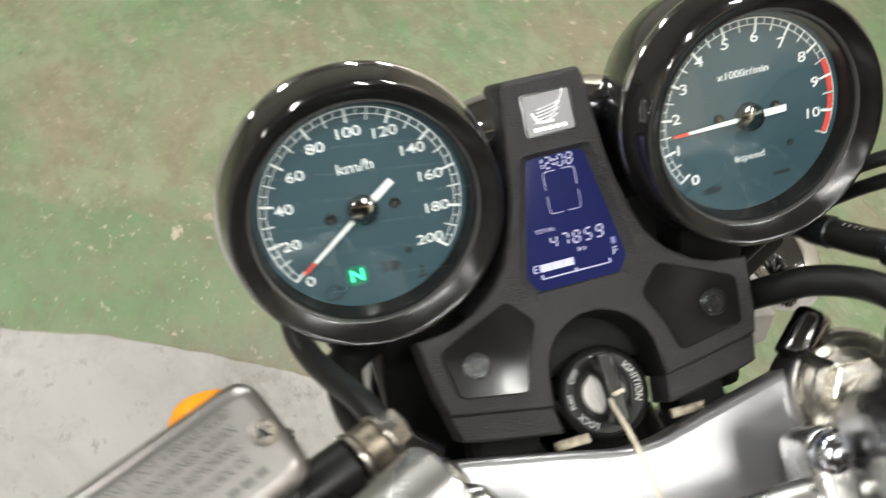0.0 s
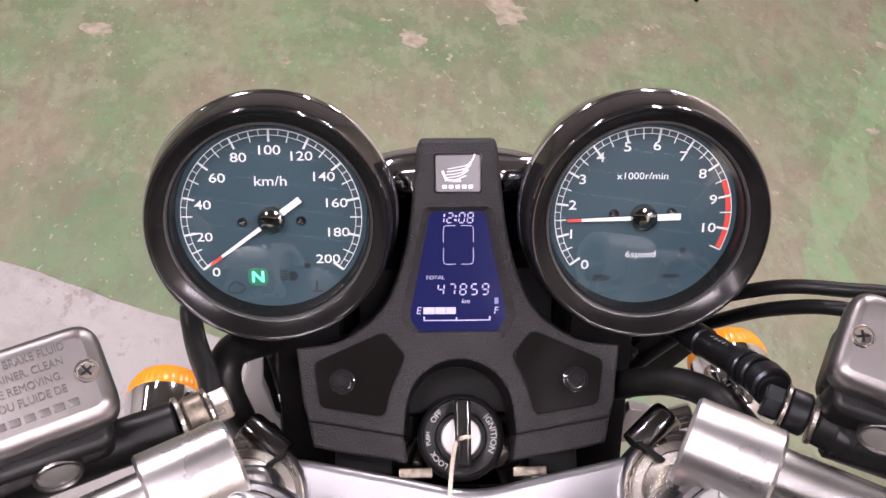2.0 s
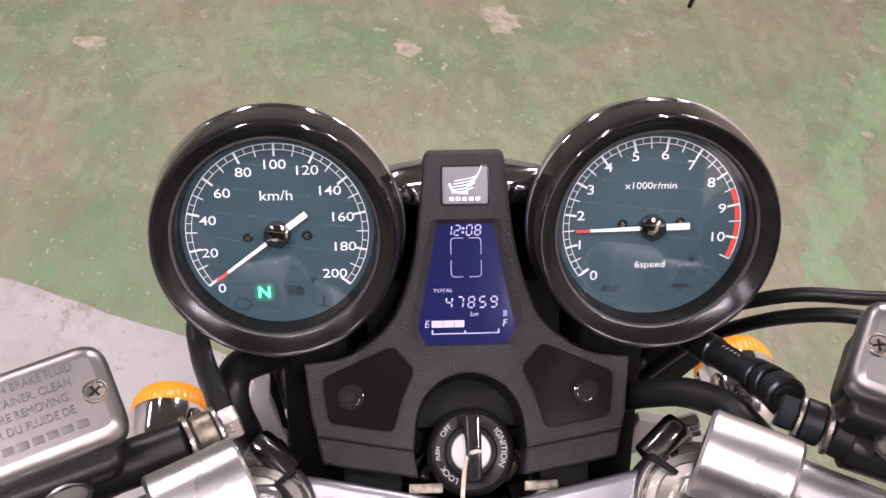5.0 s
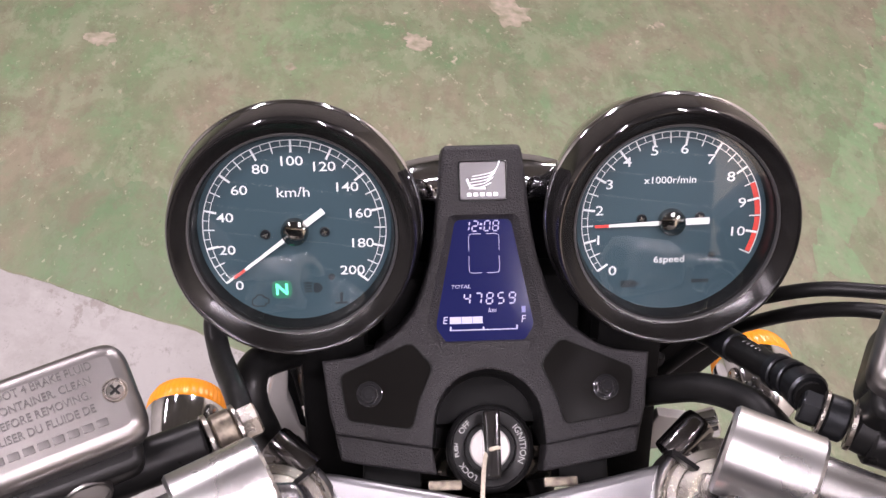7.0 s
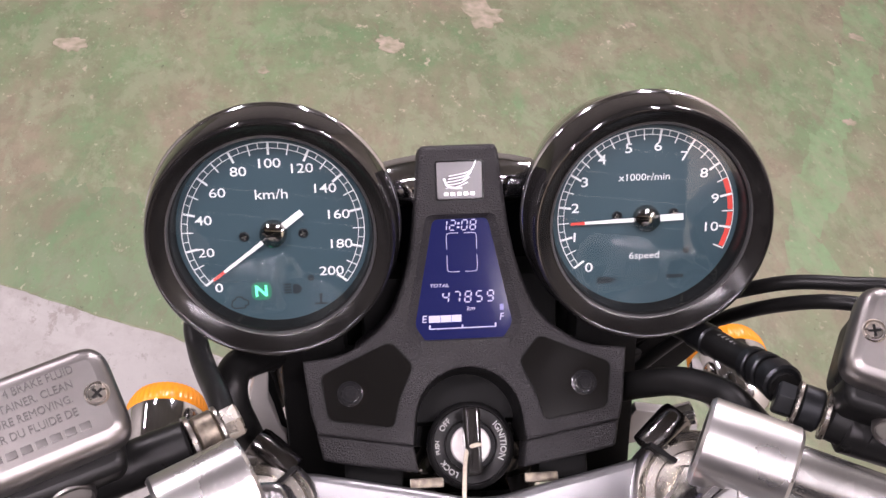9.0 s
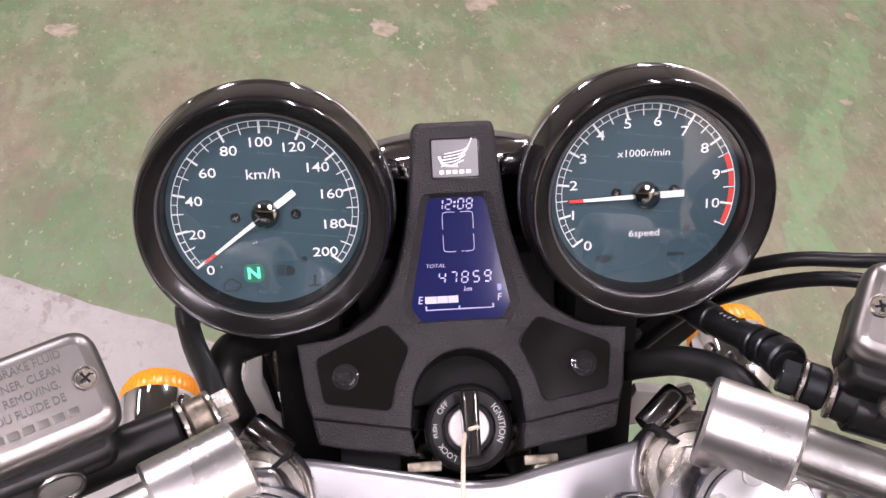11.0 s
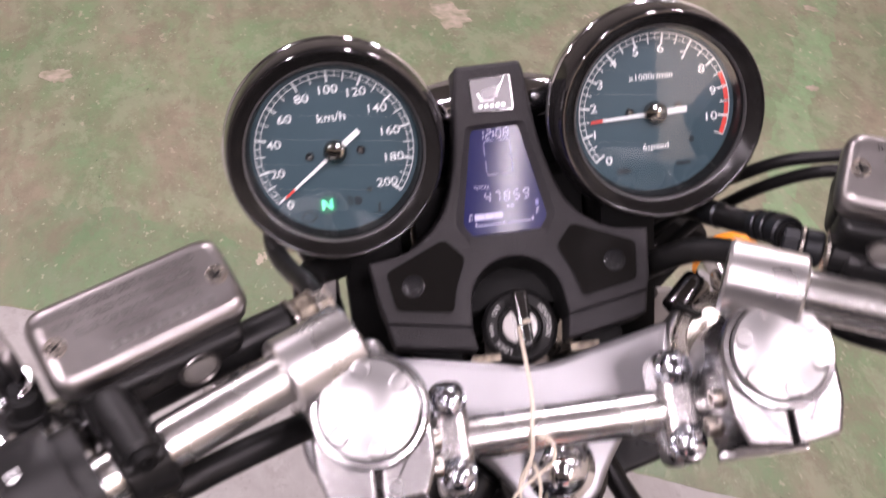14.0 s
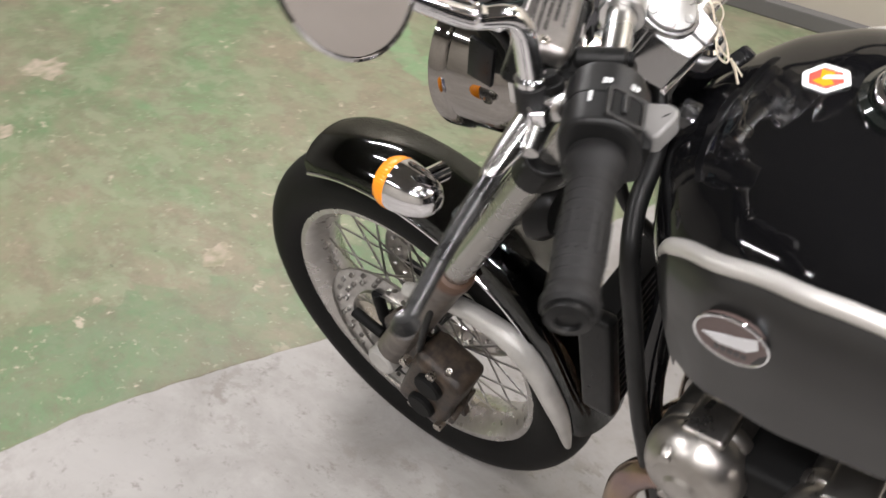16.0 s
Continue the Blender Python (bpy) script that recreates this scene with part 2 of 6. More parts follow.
# ------------------------------------------------------------------ mesh helpers
def part(name, bm, mat, parent=None, label="", m=None, smooth=True):
    """Links a bmesh as one mesh object under a thing or a part."""
    me = bpy.data.meshes.new(name)
    bmesh.ops.recalc_face_normals(bm, faces=bm.faces)
    bm.to_mesh(me)
    bm.free()
    me.materials.append(mat)
    if smooth:
        me.set_sharp_from_angle(angle=radians(38))
        me.polygons.foreach_set("use_smooth", [len(p.vertices) < 5 for p in me.polygons])
    ob = new(name, me)
    if parent:
        ob.parent = parent
    if m:
        ob.matrix_basis = m
    if label:
        tagged(ob, label)
    return ob


def hull(name, parent=None, m=None):
    ob = new(name)
    ob.empty_display_size = 0.05
    if parent:
        ob.parent = parent
    if m:
        ob.matrix_basis = m
    return ob


def lathe(bm, profile, seg=48, m=None, closed=False):
    """Turns (radius, height) pairs round z."""
    m = m or Matrix()
    rings = []
    for r, z in profile:
        if r < 1e-6:
            rings.append([bm.verts.new(m @ Vector((0, 0, z)))])
        else:
            rings.append([bm.verts.new(m @ Vector((r * math.cos(2 * math.pi * k / seg), r * math.sin(2 * math.pi * k / seg), z))) for k in range(seg)])
    if closed:
        rings.append(rings[0])
    for a, b in zip(rings, rings[1:]):
        for k in range(seg):
            j = (k + 1) % seg
            if len(a) == 1 and len(b) == 1:
                continue
            if len(a) == 1:
                bm.faces.new((a[0], b[k], b[j]))
            elif len(b) == 1:
                bm.faces.new((a[k], b[0], a[j]))
            else:
                bm.faces.new((a[k], b[k], b[j], a[j]))
    return bm


def axis(p, q):
    """A pose at p whose z points to q."""
    p, q = Vector(p), Vector(q)
    return Matrix.Translation(p) @ (q - p).to_track_quat("Z", "Y").to_matrix().to_4x4()


def rod(bm, p, q, r, r2=None, seg=24, bevel=0.0):
    """A round bar from p to q with softened ends."""
    r2 = r if r2 is None else r2
    h = (Vector(q) - Vector(p)).length
    e = bevel or min(r, r2, h) * 0.12
    return lathe(bm, [(0, 0), (r - e, 0), (r, e), (r2, h - e), (r2 - e, h), (0, h)], seg, axis(p, q))


def sweep(bm, points, r, seg=12, steps=6, radii=None):
    """A round tube along a smooth curve through the points."""
    pts = [Vector(p) for p in points]
    path, rad = [], []
    for k in range(len(pts) - 1):
        p0, p1, p2, p3 = pts[max(k - 1, 0)], pts[k], pts[k + 1], pts[min(k + 2, len(pts) - 1)]
        for s in range(steps):
            t = s / steps
            path.append(0.5 * (2 * p1 + (p2 - p0) * t + (2 * p0 - 5 * p1 + 4 * p2 - p3) * t * t + (3 * p1 - p0 - 3 * p2 + p3) * t ** 3))
            rad.append(r if not radii else radii[k] + (radii[k + 1] - radii[k]) * t)
    path.append(pts[-1])
    rad.append(r if not radii else radii[-1])
    rings, side = [], None
    for k, p in enumerate(path):
        d = (path[min(k + 1, len(path) - 1)] - path[max(k - 1, 0)]).normalized()
        if side is None:
            side = d.orthogonal().normalized()
        side = (side - d * side.dot(d)).normalized()
        up = d.cross(side)
        rings.append([bm.verts.new(p + rad[k] * (math.cos(2 * math.pi * j / seg) * side + math.sin(2 * math.pi * j / seg) * up)) for j in range(seg)])
    for a, b in zip(rings, rings[1:]):
        for j in range(seg):
            i = (j + 1) % seg
            bm.faces.new((a[j], a[i], b[i], b[j]))
    bm.faces.new(rings[0][::-1])
    bm.faces.new(rings[-1])
    return bm


def rounded(points, r, steps=5):
    """The corners of a 2D outline, rounded by r."""
    out, n = [], len(points)
    for k in range(n):
        a, b, c = (Vector(points[(k + d) % n]) for d in (-1, 0, 1))
        u, v = a - b, c - b
        rr = min(r, u.length * 0.45, v.length * 0.45)
        p, q = b + u.normalized() * rr, b + v.normalized() * rr
        for s in range(steps + 1):
            t = s / steps
            out.append((1 - t) ** 2 * p + 2 * t * (1 - t) * b + t * t * q)
    return [tuple(p) for p in out]


def slab(bm, outline, z0, z1, bevel=0.0, m=None):
    """A plate with that 2D outline from z0 to z1, its top edge softened."""
    m = m or Matrix()
    pts = [Vector(p) for p in outline]
    c = sum(pts, Vector((0, 0))) / len(pts)

    def ring(z, inset):
        n = len(pts)
        row = []
        for k in range(n):
            d = (pts[(k + 1) % n] - pts[k - 1])
            nrm = Vector((d.y, -d.x)).normalized() if d.length > 1e-9 else Vector((0, 0))
            if nrm.dot(pts[k] - c) > 0:
                nrm = -nrm
            p = pts[k] + nrm * inset
            row.append(bm.verts.new(m @ Vector((p.x, p.y, z))))
        return row
    rows = [ring(z0, 0)]
    if bevel:
        rows += [ring(z1 - bevel * (1 - math.sin(math.pi * k / 8)), bevel * (1 - math.cos(math.pi * k / 8))) for k in range(5)]
    else:
        rows.append(ring(z1, 0))
    n = len(pts)
    for a, b in zip(rows, rows[1:]):
        for k in range(n):
            j = (k + 1) % n
            bm.faces.new((a[k], a[j], b[j], b[k]))
    bm.faces.new(rows[0][::-1])
    bm.faces.new(rows[-1])
    return bm


def holed(bm, outline, holes, depth, m=None, floor=False):
    """A plate at z = 0 with holes, its edges going down by depth."""
    m = m or Matrix()
    edges, loops = [], []
    for lp in [outline, *holes]:
        vs = [bm.verts.new(m @ Vector((x, y, 0))) for x, y in lp]
        for k in range(len(vs)):
            edges.append(bm.edges.new((vs[k], vs[(k + 1) % len(vs)])))
        loops.append(vs)
    bmesh.ops.triangle_fill(bm, edges=edges, use_beauty=True)
    down = m.to_3x3() @ Vector((0, 0, -depth))
    for vs in loops:
        low = [bm.verts.new(v.co + down) for v in vs]
        for k in range(len(vs)):
            j = (k + 1) % len(vs)
            bm.faces.new((vs[k], vs[j], low[j], low[k]))
    return bm


def box(bm, size, m=None, bevel=0.0, seg=2):
    """A block with softened edges."""
    made = bmesh.ops.create_cube(bm, size=1)
    bmesh.ops.scale(bm, vec=size, verts=made["verts"])
    if bevel:
        es = list({e for v in made["verts"] for e in v.link_edges})
        res = bmesh.ops.bevel(bm, geom=es, offset=bevel, segments=seg, affect="EDGES", profile=0.6)
        vs = list({v for f in res["faces"] for v in f.verts} | {v for v in made["verts"] if v.is_valid})
        vs = list({v for v in vs for f in v.link_faces for v in f.verts})
    else:
        vs = made["verts"]
    if m:
        bmesh.ops.transform(bm, matrix=m, verts=vs)
    return bm


def circle(r, n=48, cx=0.0, cy=0.0, a0=0.0, a1=360.0):
    full = abs(a1 - a0) >= 360
    return [(cx + r * math.cos(radians(a0 + (a1 - a0) * k / (n if full else n - 1))), cy + r * math.sin(radians(a0 + (a1 - a0) * k / (n if full else n - 1)))) for k in range(n)]


def writing(name, text, size, mat, parent, m, align="CENTER", depth=0.0001, bend=None, spacing=1.0, shear=0.0, stretch=1.0, bold=0.0, label=""):
    """Lettering in the built-in font as a thin mesh. bend: radius of a circle on which it stands."""
    cu = bpy.data.curves.new(name, "FONT")
    cu.body, cu.size, cu.align_x, cu.align_y = text, size, align, "CENTER"
    cu.space_character, cu.shear, cu.extrude, cu.offset, cu.resolution_u = spacing, shear, depth, bold, 3
    tmp = bpy.data.objects.new(name, cu)
    scene.collection.objects.link(tmp)
    me = bpy.data.meshes.new_from_object(tmp.evaluated_get(bpy.context.evaluated_depsgraph_get()))
    bpy.data.objects.remove(tmp)
    bpy.data.curves.remove(cu)
    me.name = name
    for v in me.vertices:
        x, y, z = v.co
        x *= stretch
        if bend:
            a, r = x / abs(bend), abs(bend) + (y if bend > 0 else -y)
            v.co = (r * math.sin(a), r * math.cos(a) if bend > 0 else -r * math.cos(a), z)
        else:
            v.co = (x, y, z)
    me.materials.clear()
    me.materials.append(mat)
    ob = new(name, me)
    ob.parent = parent
    ob.matrix_basis = m
    if label:
        tagged(ob, label)
    return ob


# ------------------------------------------------------------------ the setting
def structure(name, bm, mat, label, category):
    return tagged(part(name, bm, mat, smooth=False), label, category, kind="structure")


def sheet(points, z0, z1):
    return slab(bmesh.new(), points, z0, z1)


M_SHUTTER = material("dark_mirrored_backing", (0.012, 0.012, 0.013), 0.6, spec=0.15, grain=0.4, scale=5)
XW, XE, YS, YN, HIGH = -4.0, 1.86, -4.0, 5.0, 3.0
EDGE = [(-4.0, 1.95), (-1.6, 1.34), (-0.95, 1.105), (-0.60, 0.990), (-0.494, 0.954), (-0.39, 0.916), (-0.28, 0.880), (-0.23, 0.858), (-0.13, 0.808), (0.02, 0.729), (0.16, 0.648), (0.32, 0.588), (0.47, 0.535), (0.61, 0.475), (0.9, 0.37), (1.86, 0.05)]


def ragged(points, wobble, per):
    """Points along a line, more of them and slightly uneven."""
    out = []
    for (x0, y0), (x1, y1) in zip(points, points[1:]):
        n = max(1, int(math.hypot(x1 - x0, y1 - y0) / per))
        for k in range(n):
            t = k / n
            x, y = x0 + (x1 - x0) * t, y0 + (y1 - y0) * t
            out.append((x, y + wobble * noise.noise((x * 18, y * 18, 2.0)) + wobble * 0.6 * noise.noise((x * 70, y * 70, 5.0))))
    return out + [points[-1]]


structure("floor", sheet([(XW, YS), (XE, YS), (XE, YN), (XW, YN)], -0.15, 0.0), M_CONCRETE, "bare grey stained concrete workshop floor", "floor")
bm = bmesh.new()
holed(bm, ragged(EDGE, 0.0045, 0.012) + [(XE, YN), (XW, YN)], [], 0.0004, Matrix.Translation((0, 0, 0.0006)))
structure("green_floor_paint", bm, M_FLOOR, "worn green paint coat on the workshop floor", "floor paint")


def chip(x, y, rx, ry, turn, seed):
    """A bare patch where the paint has flaked off, with an uneven edge."""
    rnd = random.Random(seed)
    off = rnd.uniform(0, 50)
    pts = []
    for k in range(72):
        a = 2 * math.pi * k / 72
        u, v = math.cos(a), math.sin(a)
        r = 1 + 0.55 * noise.noise((1.1 * u + off, 1.1 * v, 0.3)) + 0.42 * noise.noise((2.6 * u, 2.6 * v + off, 1.7)) + 0.16 * noise.noise((7 * u, 7 * v, off))
        px, py = rx * r * math.cos(a), ry * 1.6 * r * math.sin(a)
        c, s = math.cos(radians(turn)), math.sin(radians(turn))
        pts.append((x + c * px - s * py, y + s * px + c * py))
    bm = bmesh.new()
    holed(bm, pts, [], 0.0004, Matrix.Translation((0, 0, 0.0017)))
    return structure("floor_patch", bm, M_CHIP, "bare pale patch where the green paint has flaked", "floor patch")


for row in [(0.409, 2.054, 0.06, 0.04, -15, 1), (0.151, 1.878, 0.035, 0.022, 5, 2), (-0.61, 1.766, 0.03, 0.02, 10, 3), 
            (0.176, 1.034, 0.036, 0.020, 40, 5), (-0.159, 1.72, 0.012, 0.008, 0, 7), (0.781, 2.226, 0.02, 0.010, 10, 11), (0.82, 2.064, 0.014, 0.010, 30, 12),
            (1.336, 1.686, 0.016, 0.011, -20, 13), (1.02, 1.451, 0.010, 0.008, 0, 14), (1.514, 2.104, 0.026, 0.010, -35, 15), (1.515, 2.375, 0.020, 0.016, 60, 16), (-0.075, 1.127, 0.008, 0.006, 0, 17), (-0.074, 1.43, 0.009, 0.006, 0, 18)]:
    chip(*row)

clean = ragged([(1.536, 2.298), (1.407, 1.97), (1.322, 1.802), (1.252, 1.673), (1.098, 1.439), (1.038, 1.278), (0.972, 1.114), (1.118, 1.124), (1.081, 1.244), (1.232, 1.41), (1.271, 1.584), (1.449, 1.818), (1.594, 2.109), (1.686, 2.323), (1.536, 2.298)], 0.05, 0.015)[:-1]
bm = bmesh.new()
holed(bm, clean, [], 0.0002, Matrix.Translation((0, 0, 0.0013)))
structure("fresh_floor_paint", bm, M_FRESH, "cleaner stretch of bright green floor paint", "floor paint")

low = [(x, y + 0.004) for x, y in ragged(EDGE, 0.0045, 0.012) if -1.2 < x < 0.55]
top = ragged([(0.60, 0.64), (0.42, 0.80), (0.24, 0.885), (0.04, 1.05), (-0.27, 1.20), (-0.52, 1.27), (-0.80, 1.33), (-1.20, 1.36)], 0.055, 0.012)
bm = bmesh.new()
holed(bm, low + top, [], 0.0002, Matrix.Translation((0, 0, 0.0011)))
structure("dark_floor_paint", bm, M_DEEP, "less worn darker green paint along the bare concrete", "floor paint")

for name, size, at, mat, label in [
        ("wall_north", (XE - XW + 0.4, 0.2, HIGH), ((XE + XW) / 2, YN + 0.1, HIGH / 2), M_WALL, "plain workshop wall in a toned-down grey"),
        ("wall_south", (XE - XW + 0.4, 0.2, HIGH), ((XE + XW) / 2, YS - 0.1, HIGH / 2), M_CREAM, "unseen cream workshop wall with an added dark shutter"),
        ("wall_west", (0.2, YN - YS, HIGH), (XW - 0.1, (YN + YS) / 2, HIGH / 2), M_WALL, "plain workshop wall in a toned-down grey"),
        ("wall_east", (0.2, YN - YS, HIGH), (XE + 0.1, (YN + YS) / 2, HIGH / 2), M_CREAMDIM, "cream painted wall beside the motorcycle"),
        ("ceiling", (XE - XW + 0.4, YN - YS + 0.4, 0.2), ((XE + XW) / 2, (YN + YS) / 2, HIGH + 0.1), M_CEIL, "plain workshop ceiling dimmed to darken reflections")]:
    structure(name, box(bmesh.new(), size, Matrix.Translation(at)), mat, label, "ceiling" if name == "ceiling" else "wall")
structure("baseboard", box(bmesh.new(), (0.03, YN - YS - 0.02, 0.05), Matrix.Translation((XE - 0.013, (YN + YS) / 2, 0.026)), 0.004), M_CEIL, "narrow skirting along the cream wall in the dimmed ceiling tone", "baseboard")


def tube_light(x, y, turn):
    body = hull("ceiling_light", None, pose(x, y, HIGH - 0.002, 0, 0, turn))
    tagged(body, "long white single tube light on the ceiling", "ceiling light", "ceiling lights")
    part("housing", box(bmesh.new(), (0.09, 1.24, 0.04), Matrix.Translation((0, 0, -0.022)), 0.006), M_CEIL, body)
    part("tube", rod(bmesh.new(), (0, -0.6, -0.062), (0, 0.6, -0.062), 0.015, seg=12), M_LAMP, body)
    return body


# last tube is unseen: added to brighten the south wall mirrored in the tachometer
for x, y, turn, share in ((1.2, -0.78, 90, 1), (0.18, -1.96, 0, 0.5), (0.42, -1.96, 0, 0.5), (-1.15, -0.78, 90, 1), (-1.35, -1.95, 0, 1), (-2.9, -1.3, 0, 1), (0.35, 1.7, 0, 1), (-1.35, 1.7, 0, 1), (-2.9, 1.2, 0, 1), (1.4, 2.6, 0, 1), (1.5, -3.2, 0, 1)):
    tube_light(x, y, turn)
    lamp = bpy.data.lights.new("tube_glow", "AREA")
    lamp.shape, lamp.size, lamp.size_y, lamp.energy, lamp.color = "RECTANGLE", 0.045, 1.2, LAMP_POWER * share, (1.0, 0.965, 0.95)
    ob = new("tube_glow", lamp)
    ob.matrix_basis = pose(x, y, HIGH - 0.085, 0, 0, turn)


# dark slatted roller shutter and dado in the south wall, unseen, added to darken gauge reflections
shutter = tagged(hull("added_shutter", None, pose((XW + 1.26) / 2, YS, 0)), "unseen dark slatted shutter added for the gauge glass to mirror", "shutter", kind="structure")
for k in range(24):
    part("slat", slab(bmesh.new(), rounded([(0.004, 0.003), (0.022, 0.020), (0.026, 0.052), (0.018, 0.100), (0.004, 0.116)], 0.006, 2), -(1.26 - XW - 0.1) / 2, (1.26 - XW - 0.1) / 2, 0, Matrix.Translation((0, 0, 0.02 + k * 0.112)) @ Matrix(((0, 0, 1, 0), (1, 0, 0, 0), (0, 1, 0, 0), (0, 0, 0, 1)))), M_SHUTTER, shutter)
structure("dado", box(bmesh.new(), (XE - 1.27, 0.012, 1.48), Matrix.Translation(((XE + 1.27) / 2, YS + 0.008, 0.74)), 0.002), M_SHUTTER, "unseen dark lower wall added for the tachometer glass to mirror", "dado")

# ------------------------------------------------------------------ the motorcycle
LEAN_LEFT = 7.5
bike = hull("motorcycle", None, pose(0.1463, 0, 0, 0, -LEAN_LEFT, 0))
tagged(bike, "black retro motorcycle with round gauges leaning on its side stand", "motorcycle")
CF = pose(0, 0, 1.1427, 64.1, 0, 0)            # gauge plane: x right, y up the dial, z out of it


def on_dial(a, r):
    return r * math.cos(radians(a)), r * math.sin(radians(a))


def gauge(name, x, label):
    """A round instrument in a glossy black cup with a deep bezel. Returns its housing."""
    g = part(name, lathe(bmesh.new(), [(0, -0.078), (0.034, -0.078), (0.046, -0.071), (0.0535, -0.056), (0.0578, -0.036), (0.0595, -0.0165), (0.0590, -0.012), (0.0575, -0.0075), (0.050, -0.0085), (0, -0.0085)], 96),
             M_GLOSS, bike, label, CF @ Matrix.Translation((x, 0, 0)))
    # glossy outer ring that tapers from its flange to the crest
    part("bezel", lathe(bmesh.new(), [(0.0590, -0.0150), (0.0612, -0.0142), (0.0622, -0.0122), (0.0624, -0.0098), (0.0621, -0.0070), (0.0615, -0.0010), (0.0607, 0.0050), (0.0598, 0.0095), (0.0591, 0.0120), (0.0583, 0.0131), (0.0575, 0.0130), (0.0570, 0.0122), (0.0562, 0.0050), (0.0570, -0.0100)], 128, closed=True), M_SATINRING, g)
    part("flange_ring", lathe(bmesh.new(), [(0.0620, -0.0136), (0.0630, -0.0126), (0.0634, -0.0108), (0.0631, -0.0090), (0.0621, -0.0078)], 128, closed=True), M_CHROME, g, "thin bright flange round the ring")
    # dull inner cone, down to the lip that holds the glass
    part("bezel_cone", lathe(bmesh.new(), [(0.0577, 0.0131), (0.0571, 0.0129), (0.0563, 0.0121), (0.0513, 0.0066), (0.0506, 0.0062), (0.0520, 0.0020), (0.0565, 0.0060)], 128, closed=True), M_CONE, g)
    part("lip_ring", lathe(bmesh.new(), [(0.0508, 0.0058), (0.0505, 0.0066), (0.0498, 0.0064), (0.0494, 0.0056), (0.0494, 0.0040), (0.0508, 0.0040)], 128, closed=True), M_RING, g, "thin grey lip round the glass")
    part("dial_wall", lathe(bmesh.new(), [(0.0494, 0.0046), (0.0488, 0.0040), (0.0484, 0.0020), (0.0477, -0.0050), (0.0474, -0.0066), (0.0520, -0.0080), (0.0520, 0.0030)], 96, closed=True), M_SATIN, g)
    part("dial", lathe(bmesh.new(), [(0, -0.0061), (0.0480, -0.0061), (0.0480, -0.0068), (0, -0.0068)], 96), M_DIAL, g)
    glass = part("glass", lathe(bmesh.new(), [(0, 0.0034), (0.0493, 0.0034)], 96), M_GLASS, g)
    glass.visible_shadow = False
    part("pivot_cap", lathe(bmesh.new(), [(0.0068, -0.0058), (0.0068, -0.0024), (0.0062, -0.0012), (0.0046, -0.0005), (0, -0.0003)], 40, Matrix.Translation((0, -0.0010, 0))), M_CHROMEDARK, g)
    return g


def marks(g, angles, r0, r1, width, mat, name):
    """Printed scale strokes, all in one print layer."""
    bm = bmesh.new()
    for a in angles:
        m = Matrix.Rotation(radians(a), 4, "Z")
        vs = [bm.verts.new(m @ Vector((x, y, -0.0058))) for x, y in ((r0, -width / 2), (r1, -width / 2), (r1, width / 2), (r0, width / 2))]
        bm.faces.new(vs)
    return part(name, bm, mat, g, smooth=False)


def arc(g, r, width, a0, a1, mat, name, n=80, z=-0.0057):
    bm = bmesh.new()
    rows = []
    for k in range(n + 1):
        a = a0 + (a1 - a0) * k / n
        rows.append([bm.verts.new((*on_dial(a, q), z)) for q in (r - width / 2, r + width / 2)])
    for p, q in zip(rows, rows[1:]):
        bm.faces.new((p[0], p[1], q[1], q[0]))
    return part(name, bm, mat, g, smooth=False)


def needle(g, a, tail, tip):
    m = Matrix.Translation((0, -0.0010, -0.0006)) @ Matrix.Rotation(radians(a), 4, "Z")
    bm = bmesh.new()
    slab(bm, [(0.004, -0.00105), (tip - 0.007, -0.00065), (tip - 0.007, 0.00065), (0.004, 0.00105)], -0.0034, -0.0026, 0, m)
    slab(bm, [(-tail, -0.0016), (-0.005, -0.0016), (-0.005, 0.0016), (-tail, 0.0016)], -0.0034, -0.0026, 0, m)
    part("needle", bm, M_WHITE, g, "white pointer", smooth=False)
    part("needle_tip", slab(bmesh.new(), [(tip - 0.007, -0.00065), (tip, -0.0006), (tip, 0.0006), (tip - 0.007, 0.00065)], -0.0034, -0.0026, 0, m), M_RED, g, "red pointer tip", smooth=False)


def dial_screw(g, x, y):
    bm = lathe(bmesh.new(), [(0.0025, -0.0060), (0.0025, -0.0052), (0.0019, -0.0047), (0.0008, -0.0050), (0, -0.0052)], 20, Matrix.Translation((x, y, 0)))
    screw = part("dial_screw", bm, M_STEELDARK, g)
    bm = bmesh.new()
    for a in (20, 110):
        box(bm, (0.0028, 0.0006, 0.0004), pose(x, y, -0.0048, 0, 0, a))
    part("screw_cross", bm, M_STEEL, screw, smooth=False)


M_RING = material("grey_lip_ring", (0.075, 0.072, 0.072), 0.35, 0.5)
M_CONE = material("satin_black_cone", (0.007, 0.0065, 0.0062), 0.20, spec=0.34, rough_var=0.04, scale=70)
M_SATINRING = material("black_chrome", (0.105, 0.10, 0.10), 0.09, 0.92, rough_var=0.03, scale=90)
M_CHROMEDARK = material("dark_chrome_cap", (0.35, 0.33, 0.31), 0.06, 1.0)
M_STEELDARK = material("dark_screw_steel", (0.03, 0.032, 0.035), 0.3, 0.8)

# speedometer
speed = gauge("speedometer", -0.0931, "round speedometer with a petrol blue dial in a glossy black cup")
A0, A1 = 217.8, -38.6


def speed_angle(v):
    return A0 + (A1 - A0) * v / 200.0


